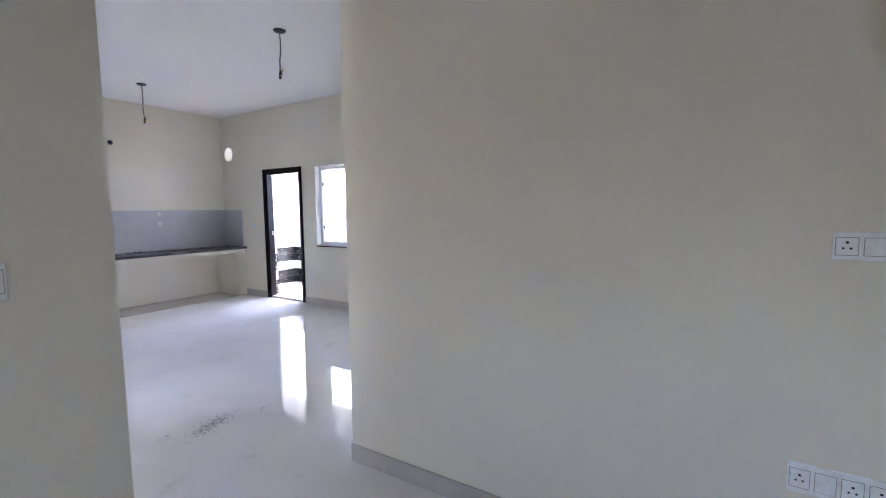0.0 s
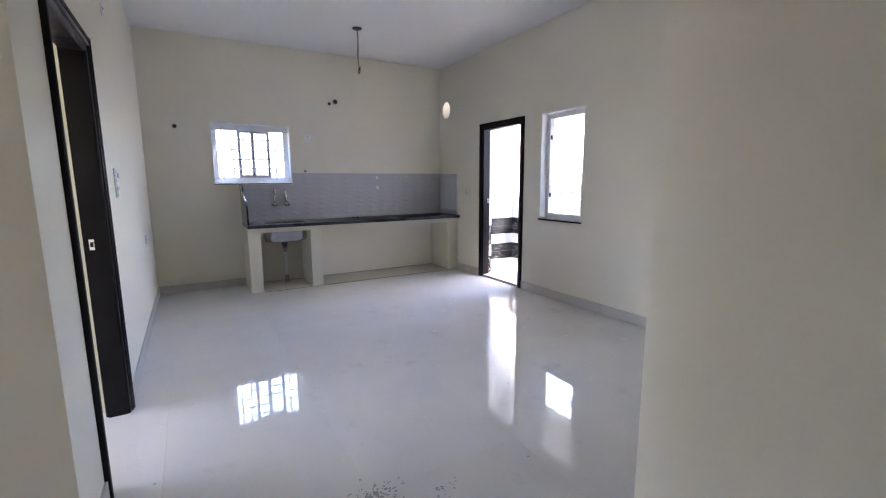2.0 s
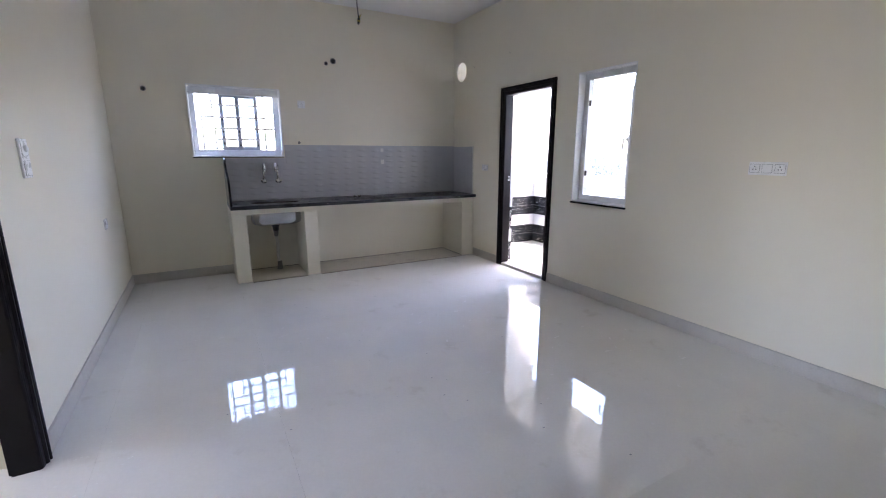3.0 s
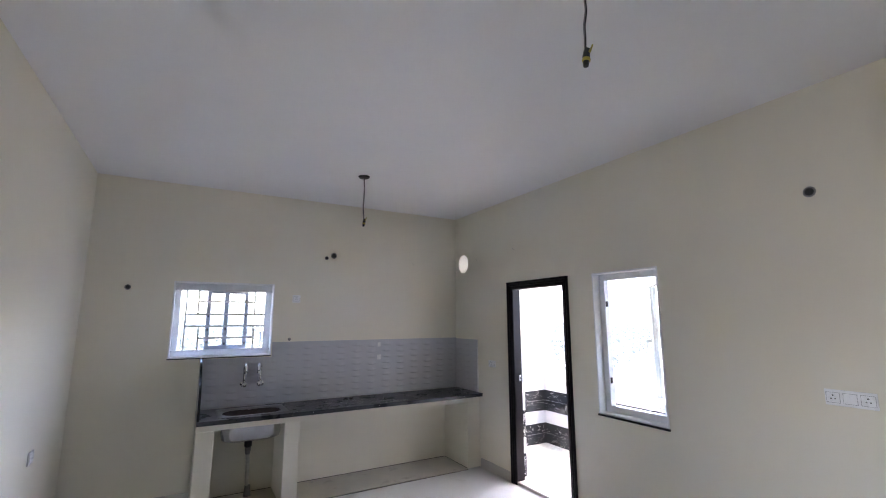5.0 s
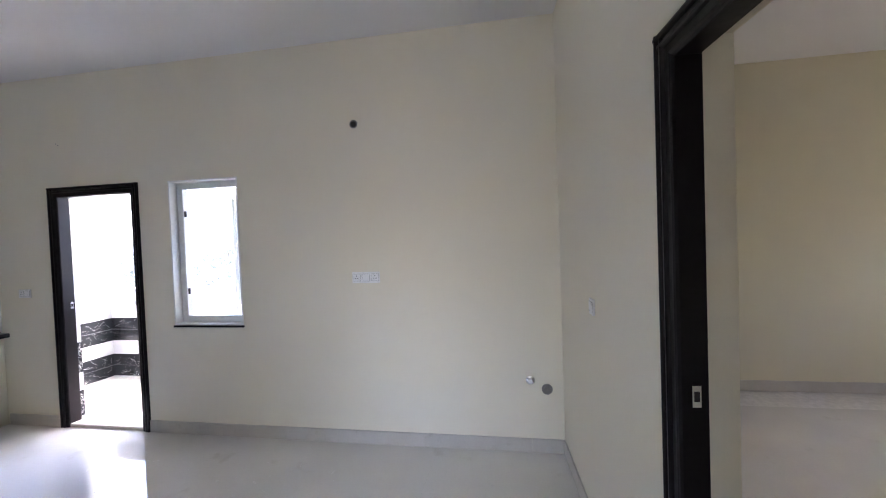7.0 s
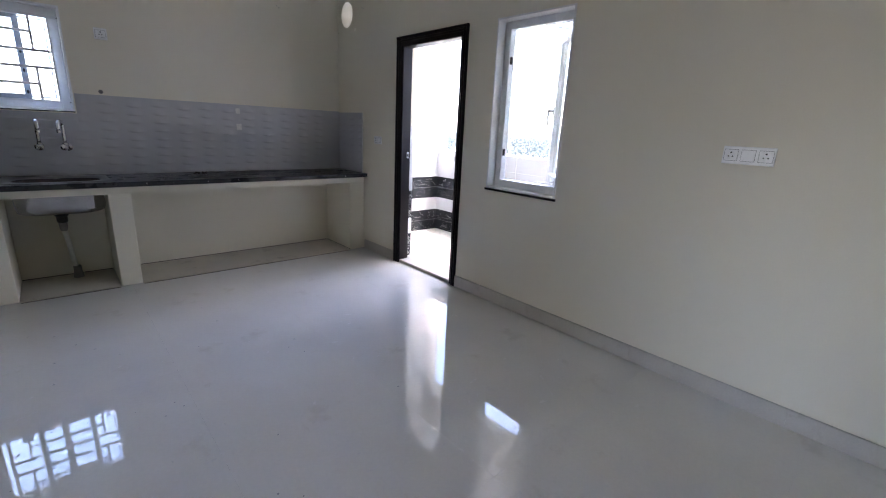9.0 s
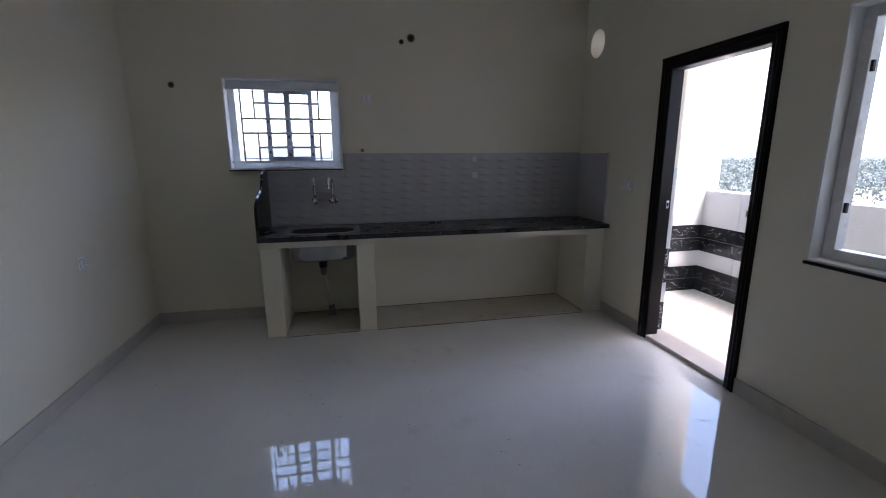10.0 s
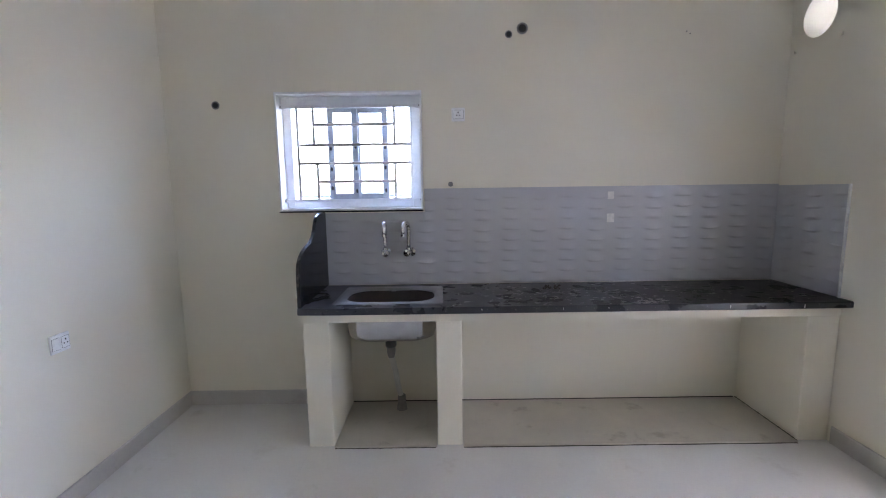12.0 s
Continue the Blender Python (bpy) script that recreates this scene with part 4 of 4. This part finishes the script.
# weak bluish emission stands in for the haze over distant surfaces
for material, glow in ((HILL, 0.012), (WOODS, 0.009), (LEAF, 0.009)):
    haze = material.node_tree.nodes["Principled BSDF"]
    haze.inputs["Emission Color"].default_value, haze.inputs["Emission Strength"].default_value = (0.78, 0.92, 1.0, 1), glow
structure(part("backdrop", hills, HILL), "hills on the horizon with a pale blue painted haze glow")

nr = np.random.default_rng(6)
count, per = 2600, 80
ang, rad = np.radians(nr.uniform(-30, 130, count)), nr.uniform(120, 480, count)
centre = np.stack([rad * np.cos(ang), rad * np.sin(ang), nr.uniform(-9.5, -3.2, count)], 1)
mid = np.repeat(centre, per, 0) + nr.normal(0, 1, (count * per, 3)) * (2.4, 2.4, 1.3)
ax = nr.normal(0, 1, (count * per, 3))
bx = nr.normal(0, 1, (count * per, 3))
ax *= (nr.uniform(0.3, 0.65, count * per) / np.linalg.norm(ax, axis=1))[:, None]
bx *= (nr.uniform(0.25, 0.5, count * per) / np.linalg.norm(bx, axis=1))[:, None]
verts = np.stack([mid - ax, mid - bx, mid + ax, mid + bx], 1).reshape(-1, 3)
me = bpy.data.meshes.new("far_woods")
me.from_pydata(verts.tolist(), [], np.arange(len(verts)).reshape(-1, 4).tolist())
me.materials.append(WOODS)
tagged(new("far_woods", me), "belt of green woods with a painted haze glow on the horizon", "woods", kind="stuff")


def far_house(x, y, w, d, h, turn):
    ob = empty("house", pose(x, y, -12.0, 0, 0, turn), "pale flat-roofed house far beyond the balcony", "house", "far houses")
    part("wall", box(bmesh.new(), -w / 2, w / 2, -d / 2, d / 2, 0, h), HOUSE, ob)
    part("roof", box(bmesh.new(), -w / 2 - 0.3, w / 2 + 0.3, -d / 2 - 0.3, d / 2 + 0.3, h, h + 0.4), ROOF, ob)
    for i in range(3):
        for j in range(max(1, int(h // 3.2))):
            for s in (-1, 1):
                u, z = -w / 2 + w * (i + 0.5) / 3, 1.0 + 3.1 * j
                part("window", box(bmesh.new(), u - 0.6, u + 0.6, s * (d / 2 + 0.02) - 0.05, s * (d / 2 + 0.02) + 0.05, z, z + 1.3), DARKPANE, ob)
    return ob


for k in range(12):
    a, r = radians(-20 + 12 * k + rng.uniform(-3, 3)), rng.uniform(130, 260)
    far_house(r * math.cos(a), r * math.sin(a), rng.uniform(8, 13), rng.uniform(8, 12), rng.uniform(3.5, 7.5), rng.uniform(0, 90))

# unseen block past the end of the balcony, added to cut off sky light
far_house(18.0, -8.5, 12.0, 20.0, 22.0, 0)

# ---- small marks ----
def smear(name, pts_seed, cx, cy, w, d, turn, n, material, label):
    """A scatter of thin flakes lying on the floor."""
    rg = random.Random(pts_seed)
    bm = bmesh.new()
    for _ in range(n):
        x, y, s = rg.gauss(0, w / 3), rg.gauss(0, d / 3), rg.uniform(0.0025, 0.008)
        if n > 100 and abs(x) < w / 3 and abs(y) < d / 3:
            s *= 1.45
        k = rg.randint(5, 8)
        ph = rg.uniform(0, 6)
        bm.faces.new([bm.verts.new((x + s * rg.uniform(0.5, 1.4) * math.cos(ph + 6.283 * i / k), y + s * rg.uniform(0.4, 1.0) * math.sin(ph + 6.283 * i / k), 0)) for i in range(k)])
    return tagged(part(name, bm, material, m=pose(cx, cy, 0.0012, 0, 0, turn)), label, "floor stain", kind="stuff")


smear("cement_stain", 1, 0.945, 0.385, 0.30, 0.115, 20, 340, DIRT, "grey cement smear on the polished floor")
smear("cement_stain", 2, 0.69, 0.49, 0.10, 0.05, 10, 22, DIRT, "small grey cement smear on the polished floor")
smear("cement_stain", 4, 1.30, 0.30, 0.16, 0.10, 40, 25, DIRT, "faint grey scuff on the polished floor")
smear("dust_specks", 3, 1.5, 1.8, 3.2, 3.4, 0, 60, DIRT, "dark specks scattered over the polished floor")
smear("door_dust", 5, 0.22, 1.75, 0.35, 0.6, 0, 40, PALE, "pale plaster crumbs beside the doorway")


def splashes(seed, cx, cy, w, d, n, label):
    """Dull dried splashes and short streaks on the gloss of the floor."""
    rg = random.Random(seed)
    bm = bmesh.new()
    for _ in range(n):
        x, y, s = rg.uniform(-w, w) / 2, rg.uniform(-d, d) / 2, 0.003 + 0.012 * rg.random() ** 3
        k, ph, turn, long = rg.randint(6, 9), rg.uniform(0, 6), rg.gauss(0.5, 0.5), rg.choice((1.0, 1.3, 1.8, 2.6))
        c, sn = math.cos(turn), math.sin(turn)
        ring = [(s * long * rg.uniform(0.6, 1.2) * math.cos(ph + 6.283 * i / k), s * 0.6 * rg.uniform(0.6, 1.3) * math.sin(ph + 6.283 * i / k)) for i in range(k)]
        bm.faces.new([bm.verts.new((x + c * u - sn * v, y + sn * u + c * v, 0)) for u, v in ring])
    return tagged(part("floor_splashes", bm, SCUFF, m=pose(cx, cy, 0.0009)), label, "floor stain", kind="stuff")


splashes(31, 2.95, 1.85, 1.5, 2.3, 170, "dull dried splashes on the glossy floor before the balcony door")
splashes(32, 1.2, 2.35, 1.2, 1.5, 70, "dull dried splashes on the glossy kitchen floor")

# paint drips and dust on the worktop
rg = random.Random(8)
bm = bmesh.new()
for _ in range(360):
    heap = rg.random()
    if heap < 0.4:
        x, y = rg.gauss(2.45, 0.22), rg.gauss(4.68, 0.10)
    elif heap < 0.55:
        x, y = rg.gauss(2.93, 0.07), rg.gauss(4.47, 0.05)
    else:
        x, y = rg.uniform(1.9, 3.9), rg.gauss(4.64, 0.14)
    x, y = min(max(x, 1.85), 3.93), min(max(y, 4.42), 4.95)
    s, k, ph, long = rg.uniform(0.0015, 0.0048) * (1.7 if 0.4 <= heap < 0.55 else 1.0), rg.randint(6, 9), rg.uniform(0, 6), rg.uniform(1.0, 5.0)
    tilt = rg.gauss(0, 0.25)
    c, d = math.cos(tilt), math.sin(tilt)
    ring = [(s * long * rg.uniform(0.7, 1.1) * math.cos(ph + 6.283 * i / k), s * rg.uniform(0.5, 1.1) * math.sin(ph + 6.283 * i / k)) for i in range(k)]
    bm.faces.new([bm.verts.new((x + c * u - d * v, y + d * u + c * v, CZ + 0.0005)) for u, v in ring])
bmesh.ops.solidify(bm, geom=bm.faces[:], thickness=-0.0006)
for _ in range(5):
    x, w, h = rg.uniform(1.9, 3.95), rg.uniform(0.002, 0.006), rg.uniform(0.006, 0.02)
    box(bm, x, x + w, CY0 - 0.0008, CY0 + 0.001, CZ - 0.012 - h, CZ - 0.012)
tagged(part("paint_drips", bm, PALE), "white paint drips on the black worktop", "paint drips", kind="stuff")

# ---- wave tiles over the worktop ----
TW, TH = 0.375, 0.2085
CELL_W, CELL_H = 0.1875, 0.0695


def wave_tile(u0, u1, v0, v1):
    """One glazed tile with rows of shallow overlapping scales; it spans u0 to u1 along the wall and v0 to v1 up it."""
    bm = bmesh.new()
    nu, nv = max(4, int((u1 - u0) / 0.0117)), max(4, int((v1 - v0) / 0.0042))
    grid = []
    for j in range(nv + 1):
        row = []
        for i in range(nu + 1):
            u, v = u0 + 0.0005 + (u1 - u0 - 0.001) * i / nu, v0 + 0.0005 + (v1 - v0 - 0.001) * j / nv
            col = math.floor(u / CELL_W)
            fu = u / CELL_W - col
            arc = 0.22 * (4 * (fu - 0.5) ** 2) + (0.0 if col % 2 else 0.14)
            fv = (v / CELL_H + 1.0 - arc) % 1.0
            h = 0.0085 * (1 - fv) ** 1.7 * max(0.0, math.sin(fu * math.pi)) ** 4
            edge = min(u - u0, u1 - u, v - v0, v1 - v)
            row.append(bm.verts.new((u, -0.006 - h * min(1, edge * 60), v)))
        grid.append(row)
    for j in range(nv):
        for i in range(nu):
            bm.faces.new((grid[j][i], grid[j][i + 1], grid[j + 1][i + 1], grid[j + 1][i]))
    return bm


def lay(mesh, parent, m, name="tile"):
    ob = new(name, mesh)
    ob.parent = parent
    ob.matrix_basis = m
    return ob


SX0, UNDER, TOP = 1.027, KW[2] - 0.016 - CZ, 3 * TH
bm = slab_with_holes([SX0, RX - 0.002], [CZ, CZ + TOP], [(SX0 - 0.01, KW[1] + 0.006, CZ + UNDER, CZ + TOP + 0.01)], lambda u, v, w: (u, BY - 0.0005 - w, v), 0.0025)
splash = structure(part("backsplash", bm, WAVE), "pale grey wave-patterned wall tiles over the worktop")
for j in range(3):
    u = SX0
    while u < RX - 0.011:
        v = min(u + TW, RX - 0.010)
        pieces = [(u, v, (j + 1) * TH)]
        if (j + 1) * TH > UNDER and u < KW[1] + 0.006:
            c = KW[1] + 0.007
            pieces = [(u, min(v, c), UNDER)] + ([(c, v, (j + 1) * TH)] if v > c + 0.01 else [])
        for a, b, t in pieces:
            part("tile", wave_tile(a - SX0, b - SX0, j * TH, t), WAVE, splash, smooth=True, m=pose(SX0, BY - 0.003, CZ + 0.001))
        u = v
ret = structure(block("backsplash_return", RX - 0.003, RX - 0.0005, 4.49, BY - 0.004, CZ, CZ + TOP, WAVE), "pale grey wave-patterned tiles returning on the side wall")
for j in range(3):
    for a, b in ((0.0, 0.375), (0.375, 0.498)):
        part("tile", wave_tile(a, b, j * TH, (j + 1) * TH), WAVE, ret, smooth=True, m=pose(RX - 0.003, BY - 0.012, CZ + 0.001, 0, 0, -90))
tagged(block("backsplash_trim", RX - 0.014, RX - 0.0005, 4.48, 4.4898, CZ, CZ + 3 * TH + 0.002, PALE, bevel=0.002), "white grout edge of the wall tiles", kind="structure")
for x, z, s in ((2.897, 1.416, 0.02), (2.90, 1.268, 0.024)):
    tagged(block("paper_label", x - s, x + s, BY - 0.0155, BY - 0.0145, z - s * 1.2, z + s * 1.2, PALE), "small white paper sticker on the wall tiles", "sticker")

# ---- floor tiles, laid last ----
STEP = 0.8
bm = bmesh.new()
box(bm, 0.0002, STEP - 0.0002, 0.0002, STEP - 0.0002, -0.0035, 0.0)
first = part("tile", bm, TILE)
tile_mesh = first.data
bpy.data.objects.remove(first)
for i in range(-5, 7):
    for j in range(-7, 7):
        x, y = 0.22 + i * STEP, -0.365 + j * STEP
        if -4.3 < x < 5.0 and -5.3 < y < 4.9 and not (x > RX - 0.1 and y > -1.4):
            lay(tile_mesh, floor, pose(x, y, 0.0))
